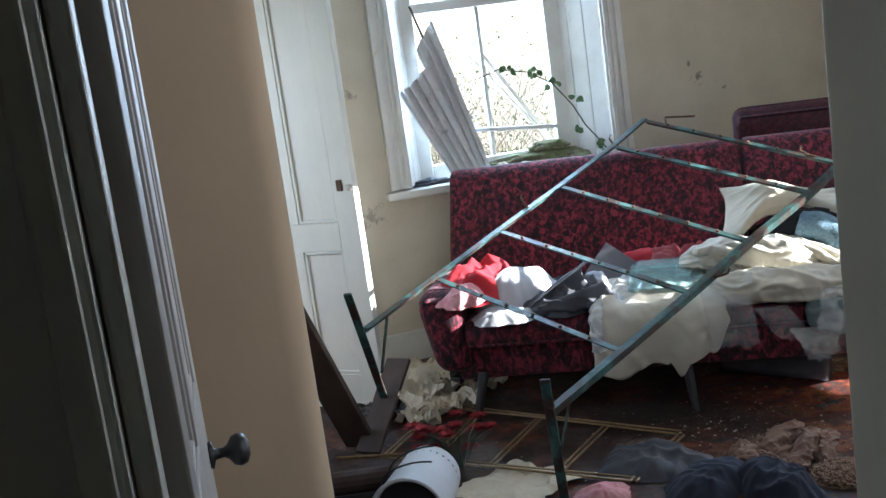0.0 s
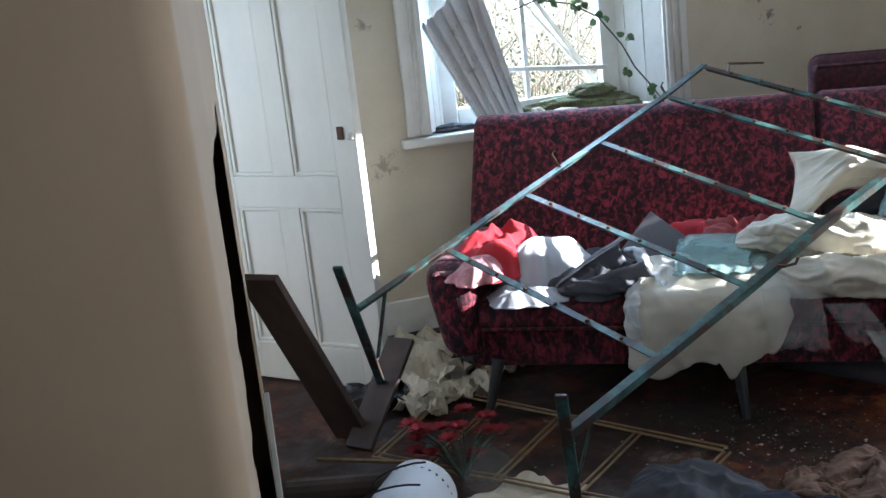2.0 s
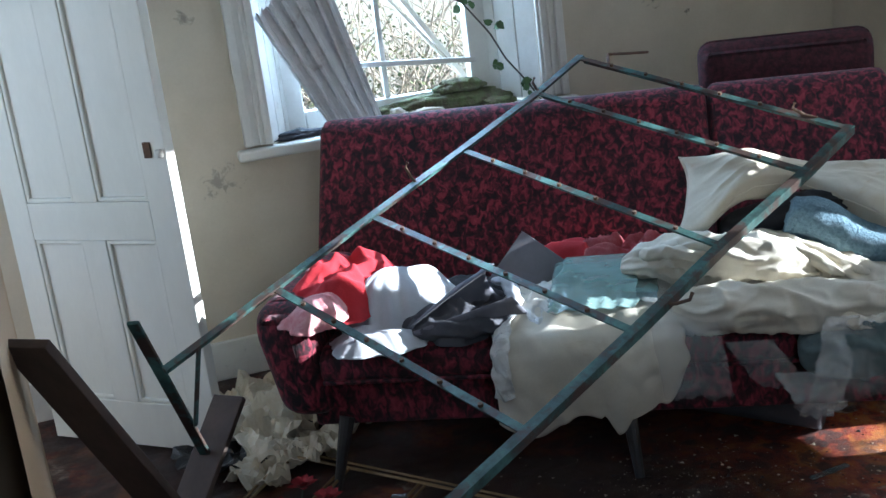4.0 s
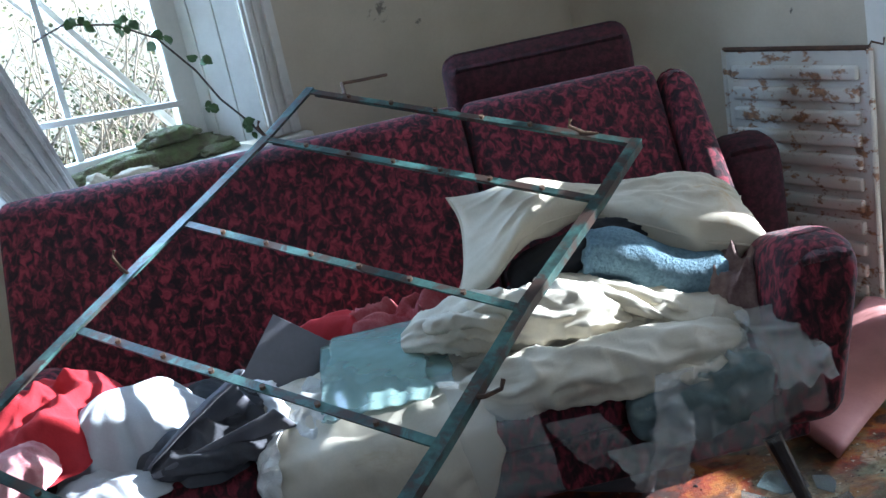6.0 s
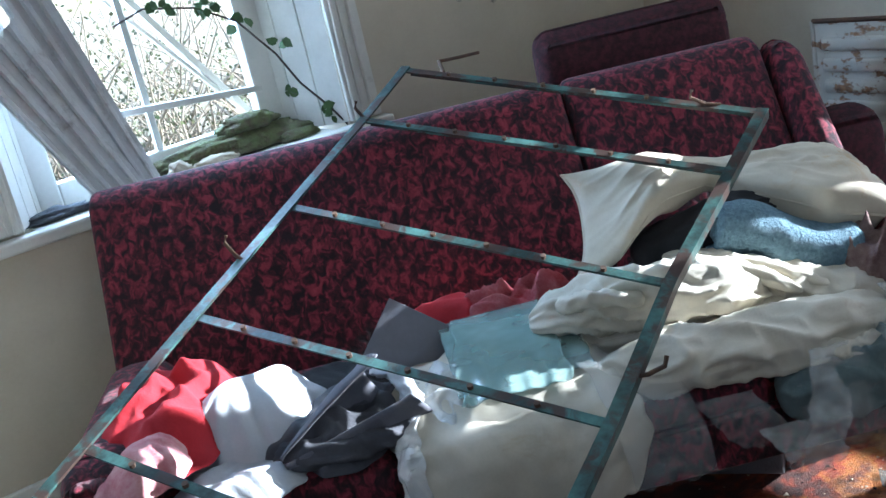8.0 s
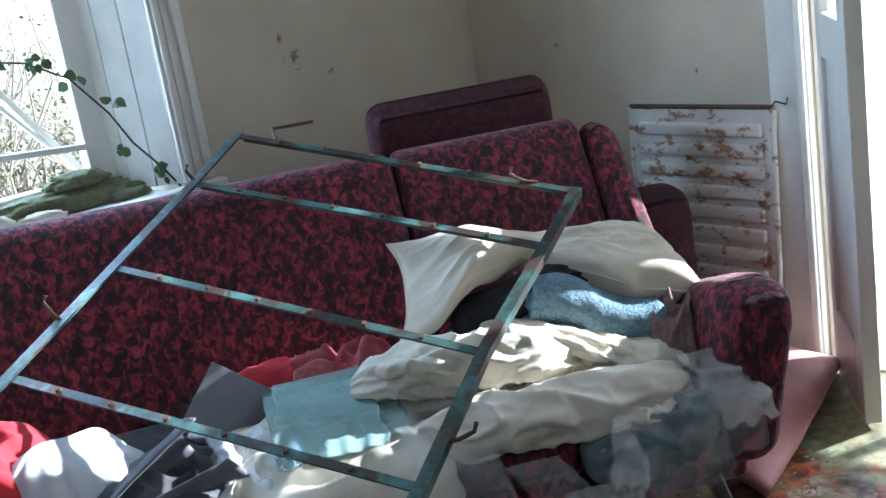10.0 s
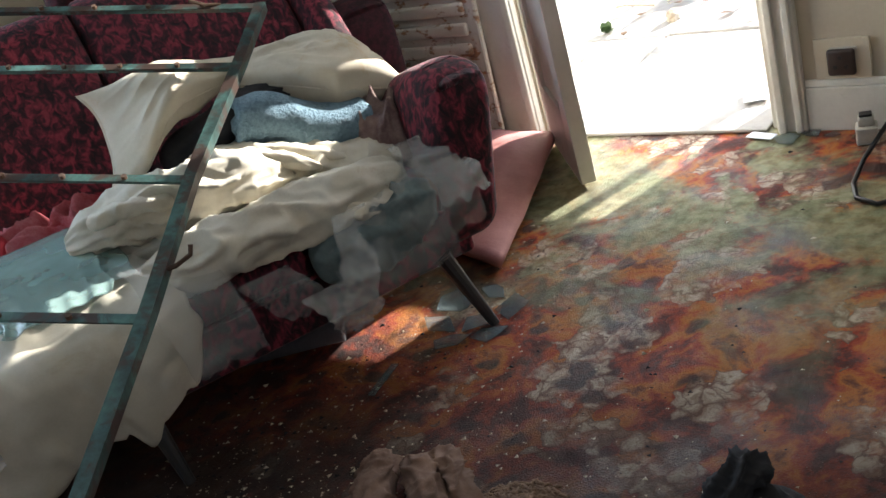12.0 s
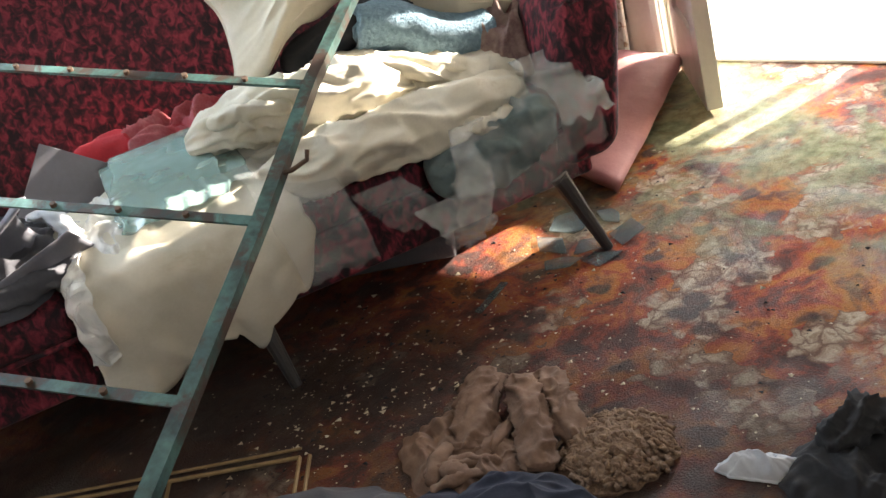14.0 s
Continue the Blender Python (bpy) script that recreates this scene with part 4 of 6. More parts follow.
M_PAPER = simple("yellowed_paper", (0.58, 0.52, 0.40), (0.44, 0.37, 0.26), 6.0, 0.85, stain=(0.28, 0.21, 0.13), stain_scale=5.0)
M_BLACKPLASTIC = simple("black_plastic", (0.02, 0.02, 0.022), (0.012, 0.012, 0.013), 20.0, 0.35)
M_BRASS = simple("tarnished_brass_wire", (0.34, 0.24, 0.12), (0.20, 0.13, 0.06), 30.0, 0.5, 0.4)
M_BUCKET = simple("white_enamel", (0.72, 0.74, 0.76), (0.60, 0.61, 0.63), 7.0, 0.35, stain=(0.25, 0.2, 0.16), stain_scale=9.0, stain_at=(0.66, 0.76))
M_PLUG = simple("ivory_plastic", (0.58, 0.55, 0.48), (0.45, 0.42, 0.36), 14.0, 0.5)
M_BAKELITE = simple("brown_bakelite", (0.055, 0.035, 0.028), (0.03, 0.02, 0.016), 12.0, 0.4)


def on_sofa(name, bm, material, label, category, s, d, z, rot=(0, 0, 0), smooth=True):
    ob = link(name, bm, material, None, smooth, m=MS @ pose(s, d, z, *rot))
    return tagged(ob, label, category)


def on_floor(name, bm, material, label, category, x, y, z=0.002, rot=(0, 0, 0), smooth=True, kind=""):
    ob = link(name, bm, material, None, smooth, m=pose(x, y, z, *rot))
    return tagged(ob, label, category, kind=kind)


on_sofa("red_cloth", heap(0.17, 0.22, 0.14, 3.1, 8.0, 34, 0.35), M_RED, "crumpled bright red cotton cloth over the sofa's arm", "cloth", -1.04, 0.26, 0.445)
on_sofa("pink_cloth", heap(0.09, 0.15, 0.07, 8.3, 13.0), M_PINKWHITE, "crumpled pink and white cloth spilling off the arm", "cloth", -1.06, 0.08, 0.465)
on_sofa("white_shirt", heap(0.13, 0.12, 0.05, 12.4, 11.0), M_PALE, "crumpled white shirt lying on the sofa seat", "shirt", -0.90, 0.06, 0.388)
on_sofa("grey_cloth", heap(0.17, 0.18, 0.17, 5.7, 5.0, 34, 0.28), M_PALE, "pale grey cotton garment heaped on the sofa seat", "cloth", -0.86, 0.25, 0.386)
jk = thing("grey_jacket", "dark grey woollen jacket crumpled on the sofa seat", "jacket", MS.copy())
jb = heap(0.19, 0.15, 0.10, 21.3, 9.0, 40, 0.5)
bmesh.ops.transform(jb, matrix=pose(-0.67, 0.17, 0.386), verts=jb.verts[:])
part("body", jb, M_GREYCLOTH, jk, "", True)
part("sleeve", roll([(-0.82, 0.10, 0.41), (-0.72, 0.04, 0.425), (-0.60, 0.035, 0.425), (-0.50, 0.07, 0.415)], 0.034, 61.0, 0.8, 0.010, 13.0, 70, 34), M_GREYCLOTH, jk, "", True)


def open_sleeve(a, b, r, gap, n=26, k=30):
    """A stiff fold of cloth rolled to a cone and left open on its upper side."""
    a, b = Vector(a), Vector(b)
    ax = (b - a).normalized()
    side = ax.cross(Vector((0, 0, 1))).normalized()
    up = side.cross(ax).normalized()

    def fn(u, v):
        th = radians(gap + (360 - gap * 0.9) * v)
        w = 0.010 + (r - 0.010) * u ** 0.8
        w *= 1 + 0.10 * noise.noise(Vector((u * 3, v * 5, 7.0))) + 0.06 * math.sin(v * 14 + u * 4) * u
        flare = 1 + 0.35 * u * max(0.0, v - 0.8) / 0.2
        return a + (b - a) * u * (1 + 0.12 * math.sin(v * 6)) + (side * math.sin(th) * 1.15 + up * math.cos(th) * 0.95) * w * flare
    return drape(n, k, fn, 0.004)


part("sleeve", open_sleeve((-0.80, 0.04, 0.420), (-0.55, 0.12, 0.475), 0.082, 70), fabric("slate_grey_wool", (0.17, 0.17, 0.195), (0.11, 0.11, 0.13)), jk, "slate grey flap folded open over its dark inside", True)
part("collar", roll([(-0.60, 0.22, 0.49), (-0.55, 0.15, 0.50), (-0.53, 0.08, 0.47), (-0.55, 0.03, 0.425)], 0.022, 67.0, 0.6, 0.006, 18.0, 50, 24), M_PALE, jk, "pale grey collar", True)
on_sofa("white_bag", heap(0.13, 0.16, 0.095, 31.0, 12.0), M_WHITEFILM, "crumpled white plastic bag on the sofa seat", "plastic bag", -0.47, 0.13, 0.39)
on_sofa("red_blanket", heap(0.17, 0.10, 0.16, 14.9, 14.0), M_REDWHITE, "red and white patterned cloth crumpled against the backrest", "cloth", -0.24, 0.46, 0.385, (0, 0, 8))
on_sofa("red_scarf", heap(0.20, 0.10, 0.13, 16.2, 9.0), M_RED, "dark red cloth tucked along the backrest", "cloth", -0.42, 0.47, 0.385, (0, 0, 14))
on_sofa("black_cloth", heap(0.24, 0.10, 0.07, 41.0, 7.0), M_BLACK, "black cloth crumpled behind the garments on the sofa", "cloth", -0.72, 0.40, 0.386)


def card():
    bm = boxes(((-0.105, -0.0015, -0.08), (0.095, 0.0015, 0.085), 0.001))
    bmesh.ops.transform(bm, matrix=Matrix.Rotation(radians(40), 4, 'Y'), verts=bm.verts[:])
    bmesh.ops.transform(bm, matrix=Matrix.Rotation(radians(-20), 4, 'X'), verts=bm.verts[:])
    on_sofa("grey_card", bm, M_CARD, "sheet of grey card standing on one corner", "card", -0.50, 0.37, 0.447, (0, 0, 5), False)


card()


def sack():
    prof = [(0.36, 0.405), (0.26, 0.445), (0.14, 0.44), (0.03, 0.432), (-0.05, 0.405), (-0.085, 0.37), (-0.098, 0.32), (-0.095, 0.26), (-0.08, 0.205)]

    def fn(u, v):
        s = -0.575 + 0.465 * u
        k = v * (len(prof) - 1)
        i = min(int(k), len(prof) - 2)
        d = prof[i][0] + (prof[i + 1][0] - prof[i][0]) * (k - i)
        z = prof[i][1] + (prof[i + 1][1] - prof[i][1]) * (k - i)
        side = (1 - abs(2 * u - 1) ** 6)
        rag = v ** 8 * (0.05 * noise.noise(Vector((u * 3, 1, 0))) + (0.10 * max(0.0, noise.noise(Vector((u * 7, 7, 0)))) if u > 0.55 else 0.02 * noise.noise(Vector((u * 8, 7, 0)))) + 0.01 * math.sin(u * 5.0)) - 0.13 * v ** 2 * max(0.0, (u - 0.68) / 0.32) ** 1.5
        q = Vector((s * 7, d * 7, z * 7))
        fold = noise.noise(q) * 0.022 + (0.5 - abs(noise.noise(Vector((q.x * 1.8 + q.z, q.y * 0.6, q.z * 0.8))))) * 0.030 + abs(noise.noise(q * 2.6)) * 0.012
        return Vector((s + 0.012 * noise.noise(q * 1.3), d * (0.7 + 0.3 * side) - fold * 0.8 * v + 0.02 * (1 - side), z * (0.93 + 0.07 * side) + fold * (1 - v) - rag))
    e = thing("bedding_sack", "torn off-white bedding sack sagging over the sofa's front", "bedding", MS.copy())
    part("cover", drape(60, 52, fn, 0.012), M_SACK, e, "", True)

    def wrap(u, v):
        p = fn(0.005 + 0.13 * u, 0.30 + 0.55 * v)
        q = p * 34
        return p + Vector((-0.014 + 0.010 * noise.noise(q), -0.012 + 0.012 * noise.noise(q + Vector((5, 0, 0))), 0.010 + 0.010 * noise.noise(q + Vector((0, 9, 0)))))
    part("torn_wrapping", drape(24, 40, wrap, 0.002), M_WHITEFILM, e, "crumpled white plastic wrapping")


sack()


def film(name, label, material, s0, s1, prof, seed, fold=8.0, amp=0.03, rag=0.05, category="plastic sheet", skew=0.0):
    def fn(u, v):
        s = s0 + (s1 - s0) * u + skew * v
        k = v * (len(prof) - 1)
        i = min(int(k), len(prof) - 2)
        d = prof[i][0] + (prof[i + 1][0] - prof[i][0]) * (k - i)
        z = prof[i][1] + (prof[i + 1][1] - prof[i][1]) * (k - i)
        q = Vector((s * fold + seed, d * fold, z * fold))
        f = (0.5 - abs(noise.noise(q))) * amp + noise.noise(q * 2.6) * amp * 0.35
        edge = rag * noise.noise(Vector((u * 5 + seed, 0, 3))) * v ** 3
        return Vector((s + 0.6 * rag * noise.noise(Vector((v * 5, seed, 1))) * abs(2 * u - 1), d - f, z + f * 0.4 - edge))
    on_sofa(name, drape(44, 44, fn, 0.0012), material, label, category, 0, 0, 0, smooth=True)


film("teal_sheet", "flat translucent teal plastic sheets over the bedding", M_TEAL, -0.44, -0.16, [(0.42, 0.475), (0.28, 0.478), (0.14, 0.472), (0.04, 0.462)], 2.0, 2.0, 0.008, 0.02)
film("teal_sheet", "flat translucent teal plastic sheets over the bedding", M_TEAL, -0.41, -0.19, [(0.40, 0.486), (0.26, 0.49), (0.12, 0.484), (0.0, 0.464)], 5.0, 2.0, 0.008, 0.02, skew=-0.03)
film("clear_bag", "clear plastic bag hanging beside the bedding sack", M_FILM, -0.20, -0.04, [(0.12, 0.47), (0.0, 0.462), (-0.09, 0.40), (-0.115, 0.33), (-0.10, 0.255)], 9.0, 5.0, 0.06, 0.02, "plastic bag", 0.04)
film("clear_sheet", "crumpled clear plastic sheet hanging off the seat", M_FILM, 0.17, 0.44, [(0.04, 0.42), (-0.04, 0.40), (-0.07, 0.34), (-0.085, 0.28), (-0.065, 0.225)], 15.0, 8.0, 0.06, 0.015, skew=0.03)
film("clear_sheet", "crumpled clear plastic sheet hanging off the seat", M_FILM, 0.36, 0.54, [(0.07, 0.43), (-0.01, 0.42), (-0.06, 0.37), (-0.065, 0.30), (-0.04, 0.265)], 22.0, 8.0, 0.06, 0.015, skew=0.03)
film("clear_sheet", "small clear plastic sheet hanging under the bedding bag", M_FILM, -0.01, 0.10, [(-0.06, 0.38), (-0.08, 0.34), (-0.085, 0.30), (-0.07, 0.265)], 33.0, 8.0, 0.04, 0.015, skew=0.08)
film("milky_flap", "crumpled milky plastic flap draped over the clear sheet", M_FLAP, 0.22, 0.30, [(-0.06, 0.43), (-0.085, 0.37), (-0.105, 0.30), (-0.10, 0.24), (-0.08, 0.185)], 38.0, 12.0, 0.05, 0.02, skew=-0.07)
film("milky_flap", "crumpled milky plastic flap draped over the clear sheet", M_FLAP, 0.10, 0.22, [(-0.075, 0.30), (-0.095, 0.27), (-0.10, 0.24), (-0.085, 0.205)], 44.0, 12.0, 0.05, 0.02, skew=0.05)
film("milky_flap", "crumpled milky plastic flap by the armrest", M_FLAP, 0.44, 0.56, [(0.10, 0.455), (0.02, 0.43), (-0.035, 0.39), (-0.05, 0.335)], 47.0, 11.0, 0.05, 0.02, skew=0.03)
on_sofa("teal_garment", roll([(0.16, -0.035, 0.335), (0.26, -0.05, 0.345), (0.36, -0.045, 0.355), (0.47, -0.01, 0.37)], 0.052, 71.0, 1.25, 0.012, 12.0, 70, 40), fabric("dull_teal_cotton", (0.15, 0.20, 0.20), (0.09, 0.12, 0.12)), "dull teal garment inside the clear plastic sheets", "garment", 0, 0, 0)
bag = thing("bedding_bag", "stuffed off-white bedding bag in clear wrapping", "bedding", MS.copy())
part("stuffing", roll([(-0.16, 0.05, 0.435), (-0.02, 0.015, 0.440), (0.12, 0.01, 0.440), (0.28, 0.03, 0.428), (0.45, 0.07, 0.405)], 0.084, 4.0, 0.72, 0.013, 8.0, 110, 64), M_SACK, bag, "", True)
part("loose_flap", roll([(0.22, -0.045, 0.425), (0.30, -0.04, 0.41), (0.40, -0.01, 0.395)], 0.030, 14.0, 0.6, 0.010, 16.0), M_SACK, bag, "", True)
duv = thing("duvet", "rumpled off-white duvet piled on the sofa", "duvet", MS.copy())
part("roll", roll([(-0.25, 0.24, 0.50), (-0.12, 0.19, 0.518), (0.0, 0.15, 0.528), (0.12, 0.15, 0.515), (0.24, 0.18, 0.475)], 0.064, 9.0, 0.95, 0.015, 9.0, 110, 64), M_SACK, duv, "", True)
part("roll", roll([(0.0, 0.27, 0.515), (0.14, 0.26, 0.508), (0.28, 0.22, 0.465), (0.42, 0.16, 0.42), (0.48, 0.12, 0.40)], 0.076, 19.0, 0.62, 0.014, 10.0, 110, 64), M_SACK, duv, "", True)
part("under_layer", roll([(-0.20, 0.22, 0.43), (0.05, 0.24, 0.44), (0.30, 0.25, 0.43), (0.44, 0.22, 0.41)], 0.10, 29.0, 0.55, 0.012, 9.0), M_SACK, duv, "", True)
for fpts, fr, fs in (([(0.02, 0.23, 0.560), (0.10, 0.19, 0.562), (0.20, 0.16, 0.530), (0.30, 0.12, 0.470)], 0.020, 3.0), ([(0.06, 0.27, 0.562), (0.16, 0.23, 0.548), (0.27, 0.19, 0.510), (0.40, 0.12, 0.440)], 0.018, 5.0), ([(-0.20, 0.17, 0.548), (-0.12, 0.13, 0.560), (-0.03, 0.10, 0.545)], 0.022, 7.0)):
    part("fold", roll(fpts, fr, fs, 0.8, 0.006, 20.0, 40, 20), M_SACK, duv, "", True)
pil = thing("cream_pillow", "stained cream pillow on top of the pile", "pillow", MS @ pose(0.27, 0.43, 0.632, 4, 10, -3))


def bent(bm):
    """Open end flopped over the front of the pile; pinched in the middle, plump at the closed end."""
    for v in bm.verts:
        a = v.co.x / 0.36
        k = min(1.0, max(0.0, (a + 1.0) / 0.55))
        k = k * k * (3 - 2 * k)
        thick = 0.50 + 0.52 * max(0.0, a + 0.15) ** 0.8 - 0.25 * math.exp(-((a + 0.05) / 0.25) ** 2) + 0.25 * max(0.0, -a)
        th = radians(48 - 40 * k)
        y, z = v.co.y + 0.135, v.co.z * thick
        narrow = 0.40 + 0.60 * min(1.0, abs(a + 0.12) / 0.62)
        top = (y - 0.27) * narrow
        v.co.y = 0.09 + top * math.cos(th) - z * math.sin(th)
        v.co.z = 0.028 + top * math.sin(th) + z * math.cos(th) - 0.030 * a * a + 0.022 * max(0.0, -a) + 0.008 * noise.noise(v.co * 9)
    return bm


cover = part("cover", bent(pillow(0.72, 0.27, 0.16, 2, 0.012, 60, 0.42, 8.0)), M_PILLOW, pil, "", True)
part("seam", bent(seam(0.72, 0.27)), M_PILLOW, cover)
on_sofa("dark_garment", roll([(0.02, 0.37, 0.525), (0.12, 0.365, 0.555), (0.24, 0.36, 0.585), (0.36, 0.37, 0.585)], 0.056, 51.0, 0.9, 0.009, 13.0), M_BLACK, "black garment squeezed under the pillow", "garment", 0, 0, 0)
on_sofa("black_garment", roll([(-0.02, 0.40, 0.44), (0.14, 0.40, 0.47), (0.34, 0.40, 0.46), (0.50, 0.40, 0.43)], 0.075, 54.0, 0.9, 0.009, 13.0), M_BLACK, "black garment stuffed between duvet and backrest", "garment", 0, 0, 0)
on_sofa("grey_garment", roll([(0.26, 0.37, 0.575), (0.38, 0.38, 0.550), (0.50, 0.39, 0.515), (0.58, 0.40, 0.49)], 0.048, 57.0, 0.9, 0.009, 13.0), M_GREYCLOTH, "dark grey garment squeezed under the pillow", "garment", 0, 0, 0)


def towel():
    bm = bmesh.new()
    n, k = 26, 28
    rings = []
    for i in range(n + 1):
        u = i / n
        c = Vector((-0.155 + 0.31 * u, 0, 0.012 * math.sin(u * 7)))
        r0 = 0.068 * (1 - 0.10 * u) * (1 - 0.25 * max(0, u - 0.93) / 0.07)
        ring = []
        for j in range(k):
            a = 2 * math.pi * j / k
            spiral = 0.0 if j else 0.012
            r = r0 + spiral + 0.006 * noise.noise(Vector((u * 6, math.cos(a) * 2, math.sin(a) * 2)))
            ring.append(bm.verts.new(c + Vector((0, math.cos(a) * r, math.sin(a) * r * 0.92))))
        rings.append(ring)
    for A, B in zip(rings, rings[1:]):
        for j in range(k):
            bm.faces.new((A[j], B[j], B[(j + 1) % k], A[(j + 1) % k]))
    for ring, flip in ((rings[0], 1), (rings[-1], -1)):
        prev = ring
        cc = sum((v.co for v in ring), Vector()) / k
        for t in (0.75, 0.5, 0.2):
            nr = [bm.verts.new(cc + (v.co - cc) * t + Vector((0.008 * (1 if t == 0.5 else -1), 0, 0))) for v in ring]
            for j in range(k):
                bm.faces.new((prev[j], prev[(j + 1) % k], nr[(j + 1) % k], nr[j]))
            prev = nr
        bm.faces.new(prev)
    bmesh.ops.recalc_face_normals(bm, faces=bm.faces[:])
    on_sofa("rolled_towel", bm, M_TOWEL, "rolled blue towel on the pile of bedding", "towel", 0.335, 0.275, 0.530, (0, 20, -8))


towel()
on_sofa("floral_cloth", heap(0.09, 0.12, 0.16, 61.0, 12.0), fabric("dull_patterned_cotton", (0.30, 0.22, 0.19), (0.10, 0.05, 0.05), scale=26.0), "dull patterned cloth stuffed beside the armrest", "cloth", 0.49, 0.24, 0.40)

# ---- sheet and debris in the window ----
def ribbed_sheet(name, label, bottom0, bottom1, top0, top1, ribs, seed):
    b0, b1, t0, t1 = (Vector(p) for p in (bottom0, bottom1, top0, top1))

    def fn(u, v):
        p = (b0 * (1 - u) + b1 * u) * (1 - v) + (t0 * (1 - u) + t1 * u) * v
        w = (u * ribs) % 1.0
        p.y -= 0.020 * (1 if 0.15 < w < 0.6 else 0) * (0.6 + 0.4 * v)
        if v > 0.93:
            p.z += 0.03 * noise.noise(Vector((u * 14, seed, 0)))
        return p
    tagged(link(name, drape(ribs * 8, 14, fn, 0.002), M_SHEET), label, "metal sheet")


ribbed_sheet("ribbed_sheet", "bent ribbed grey metal sheet leaning in the window", (-0.575, 1.60, 0.80), (-0.43, 1.60, 0.80), (-0.79, 1.55, 1.225), (-0.625, 1.63, 1.34), 4, 1)
ribbed_sheet("ribbed_sheet", "torn ribbed grey metal sheet leaning in the window", (-0.47, 1.62, 0.80), (-0.375, 1.62, 0.80), (-0.66, 1.66, 1.42), (-0.565, 1.66, 1.55), 3, 2)
tagged(link("splintered_lath", bar((-0.56, 1.66, 1.28), (-0.66, 1.67, 1.62), 0.018, 0.01), M_DARKWOOD), "splintered dark lath behind the metal sheet", "lath")
tagged(link("broken_glazing_bar", bar((-0.44, 1.70, 1.008), (0.03, 1.70, 0.962), 0.022, 0.02), M_WHITE), "loose white glazing bar lying across the window", "wood strip")
tagged(link("diagonal_plank", bar((-0.62, 1.86, 1.86), (0.03, 1.86, 0.885), 0.055, 0.02), M_BARE), "weathered pale plank nailed across the outside", "plank")
tagged(link("diagonal_lath", bar((-0.62, 1.85, 1.70), (-0.02, 1.85, 0.94), 0.022, 0.012), M_BARE), "thin weathered lath beside the plank", "lath")


def lump(name, label, category, x, y, z, sx, sy, sz, material, seed, amp=0.3):
    bm = bmesh.new()
    bmesh.ops.create_icosphere(bm, subdivisions=4, radius=1.0)
    for v in bm.verts:
        n = v.co.normalized()
        v.co = n * (1 + amp * noise.noise(n * 1.7 + Vector((seed, 0, 0))) + amp * 0.5 * noise.noise(n * 5 + Vector((0, seed, 0))) + amp * 0.45 * noise.noise(n * 12 + Vector((0, 0, seed))))
        v.co = Vector((v.co.x * sx, v.co.y * sy, max(v.co.z, -0.55) * sz))
    return tagged(link(name, bm, material, None, True, m=pose(x, y, z + sz * 0.55)), label, category)


lump("mossy_brick", "moss-covered brick resting on the window sill", "brick", -0.06, 1.66, 0.858, 0.095, 0.05, 0.032, M_MOSS, 2.0, 0.25)
lump("moss_bank", "bank of mossy debris along the window sill", "moss", -0.13, 1.66, 0.795, 0.25, 0.06, 0.045, M_MOSS, 7.0)
lump("moss_clump", "small clump of moss on the sill", "moss", 0.07, 1.60, 0.795, 0.07, 0.03, 0.02, M_MOSS, 9.0)
lump("plaster_lump", "lump of fallen plaster on the window sill", "plaster", -0.22, 1.58, 0.795, 0.07, 0.03, 0.022, M_PAPER, 13.0)
lump("grey_rag", "damp grey rag lying on the window sill", "rag", -0.70, 1.60, 0.795, 0.09, 0.035, 0.018, M_GREYCLOTH, 15.0, 0.5)
lump("plaster_lump", "lump of fallen plaster on the window sill", "plaster", -0.33, 1.59, 0.795, 0.035, 0.03, 0.03, M_PAPER, 23.0)

M_LEAF = simple("bramble_leaf", (0.085, 0.15, 0.045), (0.045, 0.085, 0.025), 40.0, 0.55)


def leaf_at(bm, p, d, n, size):
    d = d.normalized()
    s = d.cross(n).normalized()
    pts = [(0, 0), (0.25, 0.34), (0.6, 0.36), (1.0, 0.0), (0.6, -0.36), (0.25, -0.34)]
    vs = [bm.verts.new(p + d * a * size + s * b * size + n * 0.12 * size * (abs(b) * 2 - 0.3)) for a, b in pts]
    bm.faces.new(vs)


def bramble():
    e = thing("bramble", "green-leaved bramble stem growing in through the window", "plant")
    path = [Vector(p) for p in ((-0.36, 1.70, 1.245), (-0.274, 1.66, 1.275), (-0.14, 1.62, 1.245), (-0.038, 1.585, 1.18), (0.05, 1.57, 1.06), (0.10, 1.565, 0.96), (0.17, 1.56, 0.87), (0.216, 1.55, 0.795))]
    part("stem", tube(path, 0.0035, 6), M_DARKWOOD, e)
    rng = random.Random(4)
    bm_at = ((-0.25, 1.275, 5), (-0.13, 1.25, 8), (-0.03, 1.18, 6), (0.075, 1.085, 4), (0.085, 0.94, 4), (0.17, 0.85, 7))
    for x, z, n in bm_at:
        for _ in range(n):
            bm = bmesh.new()
            d = Vector((rng.uniform(-1, 1), rng.uniform(-0.6, 0.3), rng.uniform(-1, 0.7)))
            nn = Vector((rng.uniform(-0.5, 0.5), -1, rng.uniform(-0.3, 0.9))).normalized()
            leaf_at(bm, Vector((x + rng.uniform(-0.02, 0.02), 1.58 + rng.uniform(-0.02, 0.02), z + rng.uniform(-0.02, 0.02))), d, nn, rng.uniform(0.025, 0.045))
            part("leaf", bm, M_LEAF, e)


bramble()


